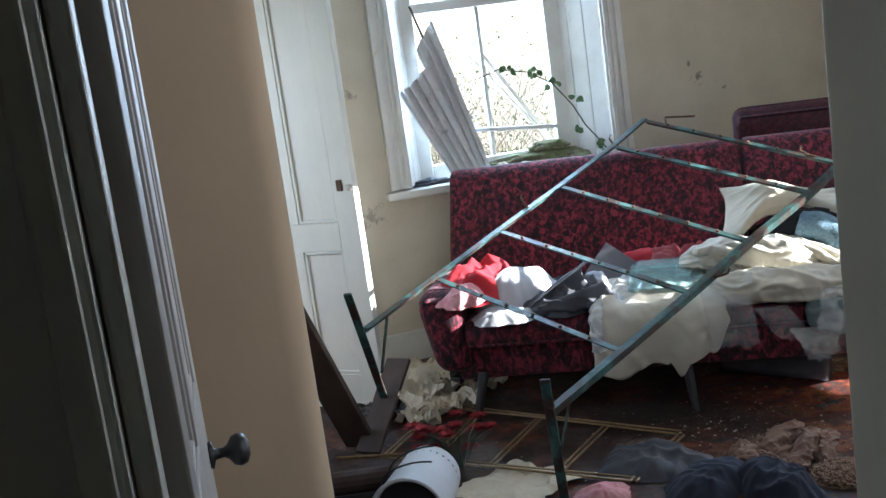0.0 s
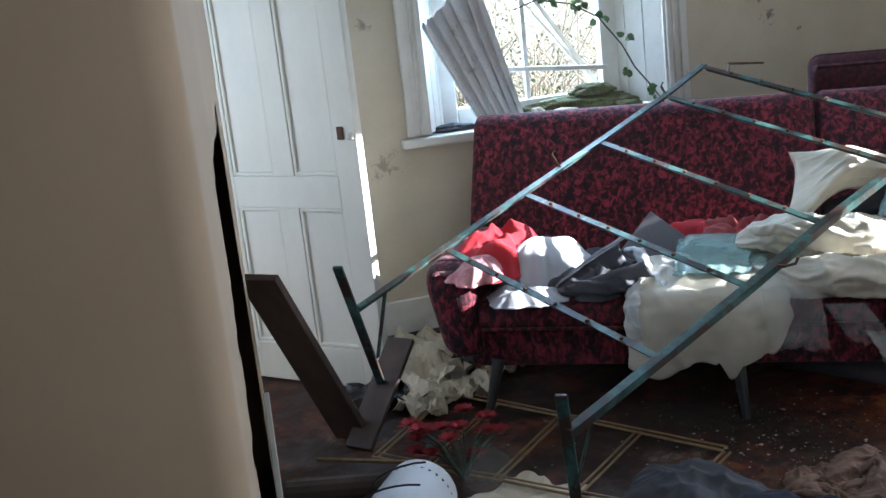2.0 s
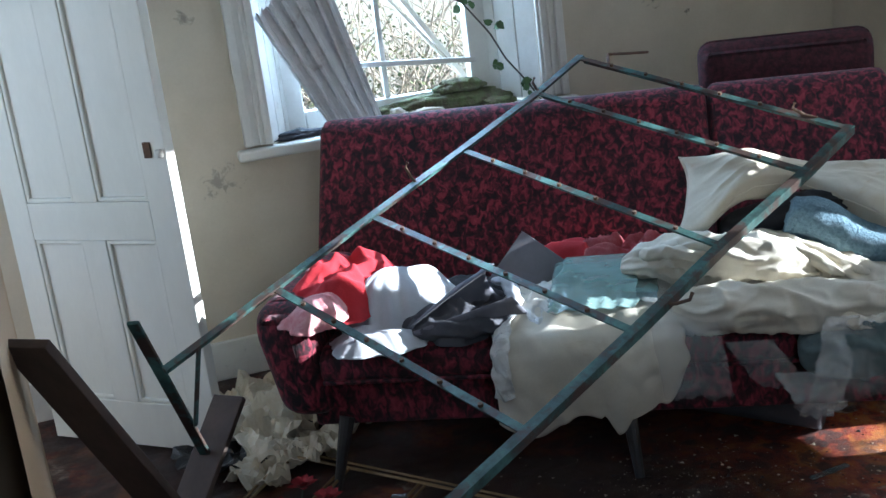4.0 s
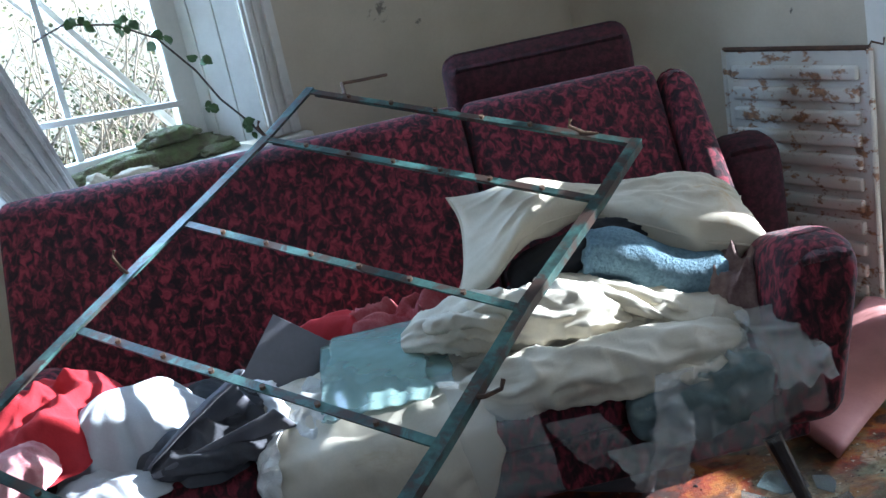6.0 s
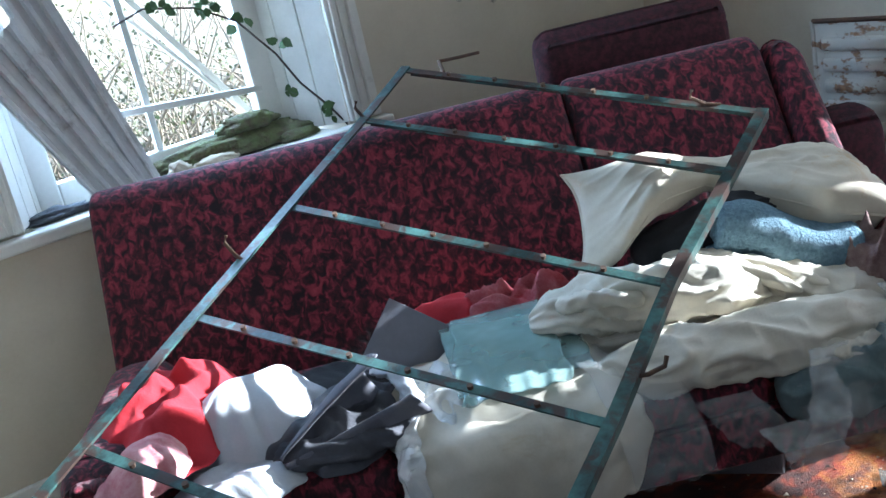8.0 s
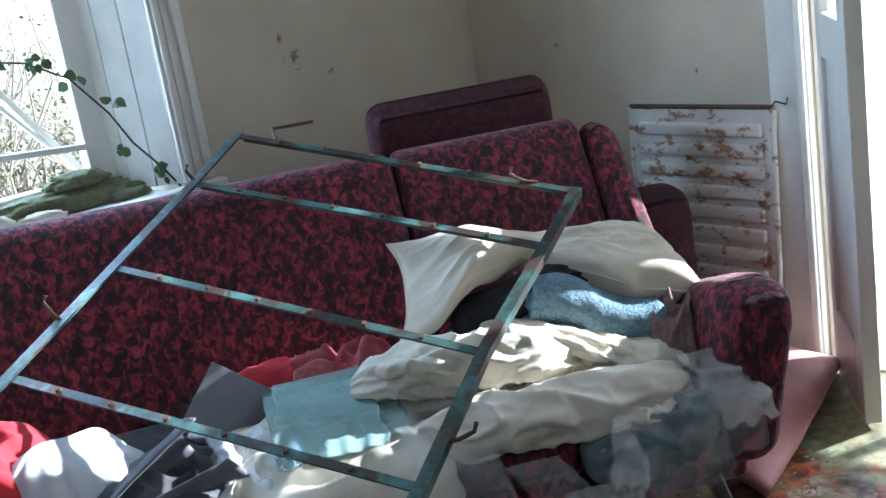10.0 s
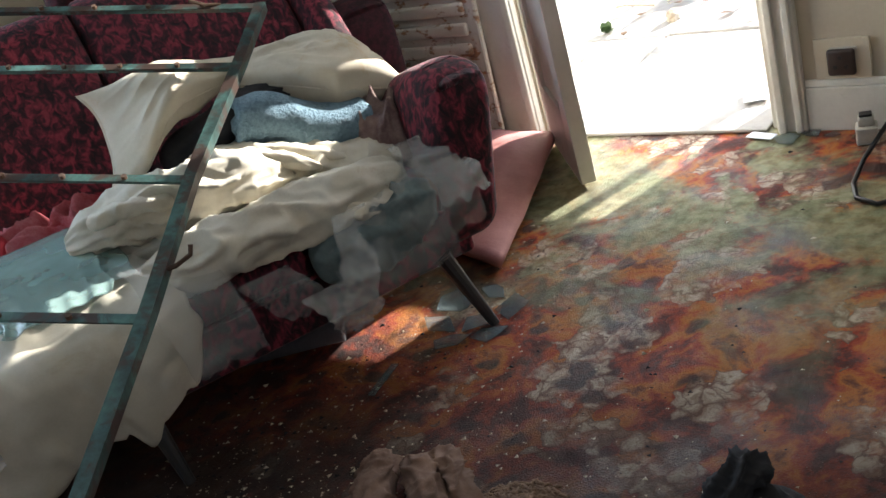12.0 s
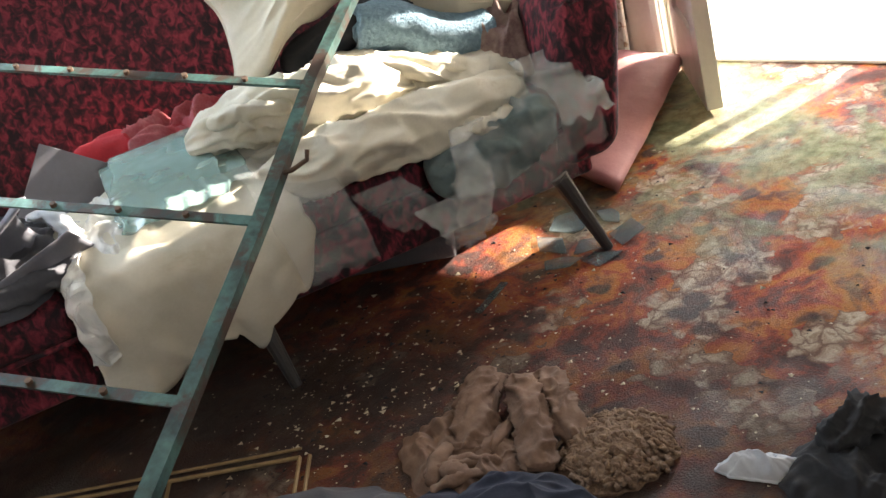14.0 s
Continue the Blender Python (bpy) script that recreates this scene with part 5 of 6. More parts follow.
# ---- things on the floor ----
def wire_rack():
    r = thing("wire_rack", "tarnished brass wire rack lying flat on the carpet", "rack")
    a, b = Vector((-1.03, 0.69, 0.035)), Vector((-0.40, -0.105, 0.02))
    c, d = Vector((-1.35, 0.30, 0.03)), Vector((-0.70, -0.35, 0.012))
    for p, q in ((a, b), (c, d)):
        o = Vector((0.018, 0.012, 0.004))
        part("rail", tube([p, (p + q) / 2 + Vector((0, 0, 0.004)), q], 0.0045, 7), M_BRASS, r)
        part("rail", tube([p + o, (p + q) / 2 + o, q + o], 0.0035, 7), M_BRASS, r)
    for t in (0.0, 0.20, 0.45, 0.72, 1.0):
        p, q = a + (b - a) * t, c + (d - c) * t
        e = (b - a).normalized() * 0.02
        part("cross_wire", tube([p, q], 0.004, 7), M_BRASS, r)
        part("cross_wire", tube([p + e, q + e], 0.004, 7), M_BRASS, r)


wire_rack()


def bucket():
    far, near = Vector((-1.285, -0.17, 0.118)), Vector((-1.43, -0.44, 0.118))
    d = (near - far)
    m = Matrix.Translation(far) @ d.to_track_quat('Z', 'Y').to_matrix().to_4x4()
    b = thing("bucket", "white enamel bucket lying on its side, mouth open", "bucket", m)
    L = d.length
    bm = bmesh.new()
    prof = [(0.0, 0.0), (0.088, 0.0), (0.095, 0.008), (0.108, L - 0.01), (0.115, L), (0.107, L), (0.100, L - 0.01), (0.088, 0.012), (0.0, 0.012)]
    n = 32
    rings = [[bm.verts.new((r * math.cos(2 * math.pi * k / n), r * math.sin(2 * math.pi * k / n), z)) for k in range(n)] for r, z in prof[1:-1]]
    for A, B in zip(rings, rings[1:]):
        for k in range(n):
            bm.faces.new((A[k], A[(k + 1) % n], B[(k + 1) % n], B[k]))
    bm.faces.new(rings[0][::-1])
    bm.faces.new(rings[-1])
    bmesh.ops.recalc_face_normals(bm, faces=bm.faces[:])
    part("body", bm, M_BUCKET, b, "", True)
    # solid black plug in the mouth, paints in the shade of the inside
    part("inside_shade", tube([(0, 0, 0.05), (0, 0, L - 0.02)], 0.097, 28), M_BLACKPLASTIC, b, "dark inside")
    for z, a0 in ((0.06, 0.25), (0.17, 0.1)):
        pts = [(0.118 * math.cos(a0 + 1.0 + k * 0.22), 0.118 * math.sin(a0 + 1.0 + k * 0.22), z + 0.05 * math.sin(k / 8 * math.pi)) for k in range(9)]
        part("wire_handle", tube(pts, 0.003, 6), M_BLACKPLASTIC, b, "thin dark wire handle")


bucket()


def roses():
    e = thing("artificial_roses", "bunch of red artificial roses lying on the floor", "flowers")
    rng = random.Random(7)
    root = Vector((-1.13, 0.02, 0.03))
    M_STEM = simple("green_plastic_stem", (0.022, 0.045, 0.022), (0.012, 0.025, 0.012), 20.0, 0.6)
    M_ROSE = simple("faded_red_silk", (0.36, 0.020, 0.030), (0.20, 0.010, 0.016), 30.0, 0.8)
    for i in range(15):
        tip = Vector((rng.uniform(-1.24, -0.93), rng.uniform(0.10, 0.36), rng.uniform(0.05, 0.14)))
        part("stem", tube([root, (root + tip) / 2 + Vector((0, 0, 0.03)), tip], 0.0025, 5), M_STEM, e)
        bm = bmesh.new()
        for k in range(18):
            a = k * 2.4
            r = 0.010 + 0.0014 * k
            d = Vector((math.cos(a), math.sin(a), 1.0 - 0.05 * k))
            leaf_at(bm, tip + Vector((math.cos(a) * r * 0.45, math.sin(a) * r * 0.45, 0)), d, Vector((-math.cos(a), -math.sin(a), 0.6)).normalized(), 0.027)
        part("bloom", bm, M_ROSE, e, "red rose bloom")
        if i % 2:
            bm = bmesh.new()
            p = root * 0.35 + tip * 0.65
            leaf_at(bm, p, Vector((rng.uniform(-1, 1), rng.uniform(-1, 1), 0.4)), Vector((0, 0, 1)), 0.04)
            part("leaf", bm, M_STEM, e)


roses()
on_floor("clear_wrapper", heap(0.10, 0.15, 0.075, 71.0, 12.0, amp=0.5), M_FILM, "crumpled clear plastic wrapper round the roses", "plastic bag", -1.06, 0.10)


def sheet(name, label, category, x, y, w, d, seed, material, lift=0.03, rz=0.0, rag=0.12, z=0.003):
    """A crumpled sheet of paper or board with a ragged edge."""
    def fn(u, v):
        a, b = 2 * u - 1, 2 * v - 1
        k = 1 + rag * noise.noise(Vector((a * 2 + seed, b * 2, 0))) + rag * 0.5 * noise.noise(Vector((a * 6, b * 6 + seed, 2)))
        h = lift * (0.5 - abs(noise.noise(Vector((a * 1.8 + seed, b * 1.8, 5))))) + lift * 0.6 * max(0, noise.noise(Vector((a + seed, b, 9)))) * (a * a + b * b)
        return Vector((a * w / 2 * k, b * d / 2 * k, max(0.0, h) + 0.002))
    return on_floor(name, drape(16, 16, fn, 0.002), material, label, category, x, y, z, (0, 0, rz), False)


for x, y, w, d, sd, rz, lift in ((-1.06, 0.92, 0.26, 0.30, 1.0, 20, 0.14), (-0.98, 0.72, 0.20, 0.22, 2.0, 50, 0.10), (-1.14, 1.18, 0.30, 0.22, 3.0, 5, 0.12), (-0.96, 1.22, 0.34, 0.28, 4.0, 70, 0.10), (-1.10, 0.66, 0.16, 0.24, 5.0, -30, 0.10), (-0.78, 0.86, 0.16, 0.12, 6.0, 10, 0.08)):
    sheet("crumpled_paper", "crumpled yellowed paper on the floor by the sofa", "paper", x, y, w, d, sd, M_PAPER, lift, rz, 0.22)
sheet("cardboard_sheet", "flattened piece of buff cardboard under the wire rack", "cardboard", -1.02, -0.17, 0.34, 0.30, 8.0, M_PAPER, 0.02, 30, 0.3)
sheet("black_rubbish", "black plastic rubbish sheet among the papers", "plastic sheet", -1.20, 0.80, 0.24, 0.26, 9.0, M_BLACKPLASTIC, 0.08, 15, 0.3)
sheet("black_rubbish", "black plastic rubbish sheet among the papers", "plastic sheet", -0.92, 1.02, 0.20, 0.16, 10.0, M_BLACKPLASTIC, 0.06, 60, 0.4)
tagged(link("dark_plank", bar((-1.61, 0.24, 0.655), (-1.37, 0.54, 0.0), 0.13, 0.025), M_DARKWOOD), "dark brown plank leaning against the chimney breast", "plank")
tagged(link("dark_board", bar((-1.165, 0.64, 0.27), (-1.375, 0.42, 0.012), 0.10, 0.018), M_DARKWOOD), "dark board propped on the rubbish by the plank", "board")
tagged(link("brown_pipe", tube([(-1.62, 0.12, 0.05), (-1.26, 0.02, 0.05)], 0.04, 14), M_DARKWOOD), "brown cardboard-like pipe lying on the floor", "pipe")
tagged(link("metal_rod", tube([(-1.52, 0.20, 0.10), (-1.26, -0.02, 0.13)], 0.006, 8), M_BRASS), "thin metal rod lying over the bucket", "rod")
# strip of broken surround; sunlight on its edge is put into the pale colour
tagged(link("lit_edge_strip", bar((-1.66, -0.42, 0.0), (-1.645, -0.16, 0.46), 0.016, 0.010), M_PLUG), "broken strip of fire surround, its sunlit edge put in as pale colour", "wood strip")

def brown_garment():
    g = thing("brown_garment", "mouldy brown coat with crumpled sleeves on the carpet", "garment")
    for pts, r, sd in (([(-0.075, -0.335, 0.035), (-0.13, -0.355, 0.052), (-0.20, -0.395, 0.045), (-0.27, -0.43, 0.028)], 0.043, 3.0),
                       ([(-0.055, -0.41, 0.03), (-0.10, -0.435, 0.055), (-0.17, -0.50, 0.048), (-0.25, -0.575, 0.025)], 0.036, 8.0),
                       ([(-0.04, -0.43, 0.03), (-0.07, -0.475, 0.05), (-0.12, -0.53, 0.04), (-0.16, -0.585, 0.02)], 0.034, 12.0)):
        part("sleeve", roll(pts, r * 0.82, sd, 0.62, 0.012, 17.0, 80, 44, 0.12), M_BROWN, g, "", True)
    bm = heap(0.11, 0.17, 0.04, 81.0, 22.0, 46, 0.5)
    bmesh.ops.transform(bm, matrix=pose(-0.27, -0.41, 0.002, 0, 0, -30), verts=bm.verts[:])
    part("body", bm, M_BROWN, g, "", True)
    rng = random.Random(31)
    for k in range(7):
        x, y = rng.uniform(-0.34, -0.20), rng.uniform(-0.47, -0.34)
        a = rng.uniform(0, 6.28)
        d = Vector((math.cos(a), math.sin(a), 0)) * rng.uniform(0.03, 0.06)
        c = Vector((x, y, 0.028))
        part("crease", roll([c - d, c + Vector((0, 0, 0.008)), c + d], rng.uniform(0.010, 0.018), k * 3.0, 0.8, 0.005, 30.0, 22, 14), M_BROWN, g, "", True)


brown_garment()


def fur_scrap():
    g = thing("fur_scrap", "matted brown fur scrap on the carpet", "fur")
    bm = heap(0.10, 0.10, 0.04, 88.0, 30.0, 50, 0.5)
    bmesh.ops.transform(bm, matrix=pose(-0.145, -0.655, 0.002), verts=bm.verts[:])
    part("hide", bm, M_FUR, g, "", True)
    rng = random.Random(32)
    bm = bmesh.new()
    for k in range(380):
        r, a = 0.10 * rng.random() ** 0.6, rng.uniform(0, 6.28)
        c = Vector((-0.145 + r * math.cos(a), -0.655 + r * math.sin(a), 0.008 + 0.030 * (1 - (r / 0.11) ** 2)))
        h = 0.9 + rng.gauss(0, 0.8)
        d = Vector((math.cos(h), math.sin(h), 0)) * rng.uniform(0.008, 0.018)
        tube_in(bm, [c - d, c - d * 0.3 + Vector((0, 0, rng.uniform(0.001, 0.005))), c + d * 0.4 + Vector((0, 0, 0.002)), c + d - Vector((0, 0, 0.004))], rng.uniform(0.0035, 0.0065), 6, 0.8, 0.5)
    tuft = part("pelt", bm, M_FUR, g, "", True)
    tuft["kind"] = "stuff"


fur_scrap()
on_floor("navy_garment", heap(0.12, 0.17, 0.085, 91.0, 9.0, 44, 0.45), M_NAVY, "dark navy garment heaped on the carpet", "garment", -0.36, -0.645)


def black_jacket():
    g = thing("black_jacket", "black jacket heaped on the carpet", "jacket")
    bm = heap(0.10, 0.13, 0.055, 95.0, 14.0, 44, 0.5)
    bmesh.ops.transform(bm, matrix=pose(-0.055, -1.05, 0.002, 0, 0, 10), verts=bm.verts[:])
    part("body", bm, M_BLACK, g, "", True)
    part("hood", roll([(-0.055, -1.00, 0.03), (-0.02, -1.01, 0.055), (0.02, -1.02, 0.065), (0.05, -1.03, 0.03)], 0.040, 6.0, 0.9, 0.014, 15.0, 70, 44), M_BLACK, g, "", True)
    part("sleeve", roll([(0.0, -1.10, 0.03), (-0.06, -1.13, 0.04), (-0.13, -1.14, 0.025)], 0.024, 9.0, 0.8, 0.010, 20.0, 60, 34), M_BLACK, g, "", True)


black_jacket()
on_floor("grey_rag", heap(0.028, 0.075, 0.035, 97.0, 22.0, 36, 0.5), M_PALE, "small pale grey rag beside the black jacket", "rag", -0.095, -0.90, rot=(0, 0, 15))
on_floor("dark_cloth", heap(0.20, 0.13, 0.07, 99.0, 9.0), M_GREYCLOTH, "dark blue-grey cloth crumpled on the carpet", "cloth", -0.57, -0.27, rot=(0, 0, -35))
on_floor("dark_cloth", heap(0.17, 0.12, 0.07, 103.0, 9.0), M_NAVY, "dark navy cloth crumpled on the carpet", "cloth", -0.50, -0.50, rot=(0, 0, 25))
on_floor("pink_cloth", heap(0.10, 0.07, 0.05, 107.0, 12.0), M_PINKWHITE, "pink and white cloth crumpled on the carpet", "cloth", -0.82, -0.40)


def tray():
    t = thing("plastic_tray", "grey-green plastic tray standing on the carpet", "tray", pose(0.02, -1.40, 0.003, 0, 0, 20))
    mt = simple("grey_green_plastic", (0.26, 0.28, 0.23), (0.20, 0.21, 0.17), 10.0, 0.45)
    part("base", boxes(((-0.17, -0.13, 0), (0.17, 0.13, 0.006))), mt, t)
    for lo, hi in (((-0.17, -0.13, 0.006), (-0.16, 0.13, 0.09)), ((0.16, -0.13, 0.006), (0.17, 0.13, 0.09)), ((-0.16, -0.13, 0.006), (0.16, -0.12, 0.09)), ((-0.16, 0.12, 0.006), (0.16, 0.13, 0.09))):
        part("side", boxes((lo, hi, 0.003)), mt, t)


tray()


def pink_cushion():
    c = [Vector(p) for p in ((1.40, 0.045, 0.03), (1.37, 0.26, 0.05), (0.70, 0.02, 0.05), (0.655, -0.175, 0.02))]

    def fn(u, v):
        p = (c[0] * (1 - u) + c[3] * u) * (1 - v) + (c[1] * (1 - u) + c[2] * u) * v
        p.z += 0.012 * noise.noise(Vector((u * 4, v * 3, 1))) + 0.02 * (1 - (2 * u - 1) ** 4) * (1 - (2 * v - 1) ** 4)
        return p
    tagged(link("pink_cushion", drape(24, 12, fn, 0.025), M_PINK, None, True), "flat faded pink seat cushion on the floor", "cushion")


pink_cushion()


def shard(x, y, pts, rz, tilt, z=0.004):
    bm = bmesh.new()
    a = [bm.verts.new((px, py, 0)) for px, py in pts]
    b = [bm.verts.new((px, py, 0.003)) for px, py in pts]
    bm.faces.new(a[::-1])
    bm.faces.new(b)
    for i in range(len(pts)):
        bm.faces.new((a[i], a[(i + 1) % len(pts)], b[(i + 1) % len(pts)], b[i]))
    tagged(link("glass_shard", bm, M_SHARD, m=pose(x, y, z, tilt, 0, rz)), "broken piece of window glass on the carpet", "glass shard", group="glass shards by the sofa leg")


for i, (x, y, s, rz, ti) in enumerate(((0.52, -0.12, 0.075, 10, 6), (0.42, -0.13, 0.07, 70, 0), (0.40, -0.27, 0.06, 130, 4), (0.52, -0.28, 0.07, 200, 8), (0.45, -0.22, 0.06, 260, 0), (0.58, -0.20, 0.045, 30, 12), (0.36, -0.20, 0.05, 310, 3), (1.46, -0.72, 0.04, 20, 0), (1.44, -0.78, 0.035, 100, 0), (1.42, -0.66, 0.05, 10, 3))):
    rg = random.Random(i)
    n = rg.choice((4, 5, 5))
    shard(x, y, [(s * rg.uniform(0.5, 1.1) * math.cos(2 * math.pi * k / n), s * rg.uniform(0.4, 0.9) * math.sin(2 * math.pi * k / n)) for k in range(n)], rz, ti)
tagged(link("glass_strip", bar((0.25, -0.118, 0.006), (0.132, -0.132, 0.006), 0.018, 0.004, 0.001), M_SHARD), "narrow strip of glass on the carpet", "glass strip")
tagged(link("white_card", boxes(((-0.05, -0.04, 0), (0.05, 0.04, 0.002))), M_BUCKET, m=pose(1.70, -0.49, 0.022, 0, 0, 20)), "piece of white card on the threshold", "card")
tagged(link("white_card", boxes(((-0.04, -0.018, 0), (0.04, 0.018, 0.002))), M_BUCKET, m=pose(1.44, -0.585, 0.006, 0, 0, 75)), "piece of white card by the doorway", "card")
tagged(link("rolled_rug", tube([(0.33, 0.09, 0.052), (0.10, 0.42, 0.052)], 0.05, 20), M_GREYCLOTH, None, True), "grey rolled cloth under the sofa", "roll")


# crumbs of plaster and glass
def crumbs():
    rng = random.Random(11)
    V, F = [], []

    def add(x, y, s):
        i = len(V)
        a = rng.uniform(0, 6.28)
        h = s * rng.uniform(0.25, 0.7)
        for k in range(3):
            V.append((x + s * math.cos(a + k * 2.1) * rng.uniform(0.6, 1.2), y + s * math.sin(a + k * 2.1) * rng.uniform(0.6, 1.2), 0.001))
        V.append((x, y, h))
        F.extend([(i, i + 1, i + 3), (i + 1, i + 2, i + 3), (i + 2, i, i + 3)])
    for _ in range(3300):
        t = rng.random()
        if t < 0.35:
            x, y = rng.gauss(-0.10, 0.30), rng.gauss(-0.35, 0.28)
        elif t < 0.55:
            x, y = rng.gauss(-0.15, 0.22), rng.gauss(0.0, 0.14)
        elif t < 0.70:
            x, y = rng.gauss(0.5, 0.18), rng.gauss(-0.22, 0.1)
        else:
            x, y = rng.uniform(-1.4, 1.45), rng.uniform(-1.6, 0.4)
        if -1.6 < x < 1.48:
            add(x, y, min(0.009, rng.expovariate(560) + 0.0010))
    for m_, nm, lab, sel in ((M_PAPER, "plaster_crumbs", "pale crumbs of plaster and paper strewn on the carpet", 0), (M_BLACK, "dirt_crumbs", "dark crumbs of dirt strewn on the carpet", 1)):
        me = bpy.data.meshes.new(nm)
        fs = [f for k, f in enumerate(F) if (k // 3) % 2 == sel]
        me.from_pydata(V, [], fs)
        me.materials.append(m_)
        tagged(new(nm, me), lab, "debris", kind="stuff")


crumbs()

# ---- skirting, socket, appliance ----
sk = thing("baseboard", "painted skirting boards along the walls", "skirting", kind="structure")
part("skirting_board", boxes(((RX - 0.022, NY, 0), (RX - 0.001, DY0 - 0.086, 0.125), 0.003), ((RX - 0.016, NY, 0.125), (RX - 0.001, DY0 - 0.086, 0.145), 0.005)), M_WHITE, sk)
part("skirting_board", boxes(((RX - 0.022, DY1 + 0.126, 0), (RX - 0.001, WY, 0.125), 0.003)), M_WHITE, sk)
part("skirting_board", boxes(((LX, WY - 0.022, 0), (RX - 0.023, WY - 0.001, 0.14), 0.004)), M_WHITE, sk)


def socket():
    s = thing("wall_socket", "old brown bakelite socket on a cut-out wall patch", "socket", pose(RX - 0.002, -0.812, 0.196))
    part("patch", boxes(((-0.012, -0.072, -0.05), (0.0, 0.072, 0.062), 0.002)), M_WALL, s)
    plate = part("plate", rounded((-0.030, -0.036, -0.036), (-0.012, 0.036, 0.036), 0.008, 3), M_BAKELITE, s, "brown socket plate", True)
    part("plate_rim", boxes(((-0.018, -0.042, 0.030), (-0.0125, 0.030, 0.040), 0.002)), M_PLUG, s)
    for y, z in ((0.0, 0.016), (-0.014, -0.010), (0.014, -0.010)):
        part("pin_hole", tube([(-0.0305, y, z), (-0.0325, y, z)], 0.006, 10), M_BLACKPLASTIC, plate)


socket()
pl = thing("plug_adaptor", "grimy ivory plug adaptor on the floor", "plug", pose(1.40, -0.88, 0.002, 0, 0, 15))
part("body", rounded((-0.025, -0.028, 0), (0.025, 0.028, 0.05), 0.006, 2), M_PLUG, pl, "", True)
part("top", rounded((-0.018, -0.02, 0.05), (0.018, 0.02, 0.075), 0.005, 2), M_PLUG, pl, "", True)
part("fuse_cover", boxes(((-0.014, -0.016, 0.0755), (0.014, 0.016, 0.082), 0.002)), M_BLACKPLASTIC, pl)
tagged(link("power_cord", tube([(1.30, -0.96, 0.10), (1.24, -0.91, 0.03), (1.15, -0.905, 0.007), (1.08, -0.93, 0.007), (1.05, -0.985, 0.007), (1.09, -1.04, 0.007), (1.16, -1.06, 0.02), (1.28, -1.08, 0.06)], 0.006, 8), M_BLACKPLASTIC, None, True), "black power cord looped on the carpet", "cord")


def appliance():
    a = thing("electric_heater", "broken black and grey electric appliance by the wall", "appliance", pose(1.26, -1.13, 0.002, 0, 0, -10))
    part("base", rounded((-0.09, -0.12, 0), (0.10, 0.07, 0.09), 0.008, 2), M_BLACKPLASTIC, a, "", True)
    part("body", rounded((-0.02, -0.10, 0.09), (0.08, 0.02, 0.22), 0.02, 3), M_PLUG, a, "", True)
    part("dark_front", boxes(((-0.028, -0.08, 0.10), (-0.021, -0.01, 0.20), 0.002)), M_BAKELITE, a)
    part("upright", tube([(-0.05, 0.10, 0.0), (-0.03, 0.12, 0.12), (-0.01, 0.125, 0.26)], 0.011, 9), M_BLACKPLASTIC, a)
    part("chrome_strip", bar((-0.06, 0.10, 0.10), (-0.045, 0.135, 0.21), 0.012, 0.003), M_BUCKET, a)


appliance()
lump("rubble_heap", "heap of grey rubble and plaster by the wall", "rubble", 1.42, -1.22, 0.0, 0.08, 0.20, 0.14, simple("grey_rubble", (0.34, 0.33, 0.32), (0.14, 0.13, 0.13), 14.0, 0.95, bumps=1.0, dist=0.02), 33.0, 0.5)


# ---- outside ----
structure("ground", boxes(((-60, WY + TH + 0.001, -0.5), (60, 60, -0.03)), ((RX + TE + 0.051, -60, -0.5), (60, WY + TH, -0.03)), ((-60, -60, -0.5), (-3.06, WY + TH, -0.03)), ((-3.06, -60, -0.5), (RX + TE + 0.05, -4.76, -0.03))), M_EARTH, "leafy earth around the house", "ground")
M_CONC = simple("sun_bleached_concrete", (0.46, 0.45, 0.43), (0.34, 0.33, 0.31), 6.0, 0.9, stain=(0.16, 0.16, 0.16), stain_scale=2.5)
yard = thing("pavement", "pale sunlit paving slabs of the yard", "paving", kind="structure")
rng = random.Random(3)
for i in range(6):
    for j in range(7):
        x0, y0 = 1.76 + i * 0.62, -2.4 + j * 0.62
        z = -0.006 + rng.uniform(-0.004, 0.004)
        part("paving_slab", boxes(((x0, y0, -0.06), (x0 + 0.61, y0 + 0.61, z), 0.005)), M_CONC, yard)
M_YARDWALL = simple("white_limewash", (0.72, 0.72, 0.68), (0.60, 0.59, 0.54), 5.0, 0.9, stain=(0.42, 0.40, 0.34), stain_scale=3.0)
structure("yard_wall", boxes(((RX + TE + 0.001, 0.42, -0.03), (2.88, 0.56, 1.7))), M_YARDWALL, "white limewashed yard wall beside the door", "wall")
tagged(link("gate_post", boxes(((2.885, 0.40, -0.03), (2.955, 0.50, 1.75), 0.004)), M_DARKWOOD), "brown wooden post at the end of the yard wall", "post")
tagged(link("red_pipe", tube([(3.85, 0.62, 0.0), (3.80, 0.75, 0.9), (3.76, 0.8, 1.6)], 0.055, 14), simple("red_oxide_paint", (0.36, 0.09, 0.06), (0.22, 0.05, 0.035), 9.0, 0.6), None, True), "rusty red drainpipe standing in the yard", "pipe")
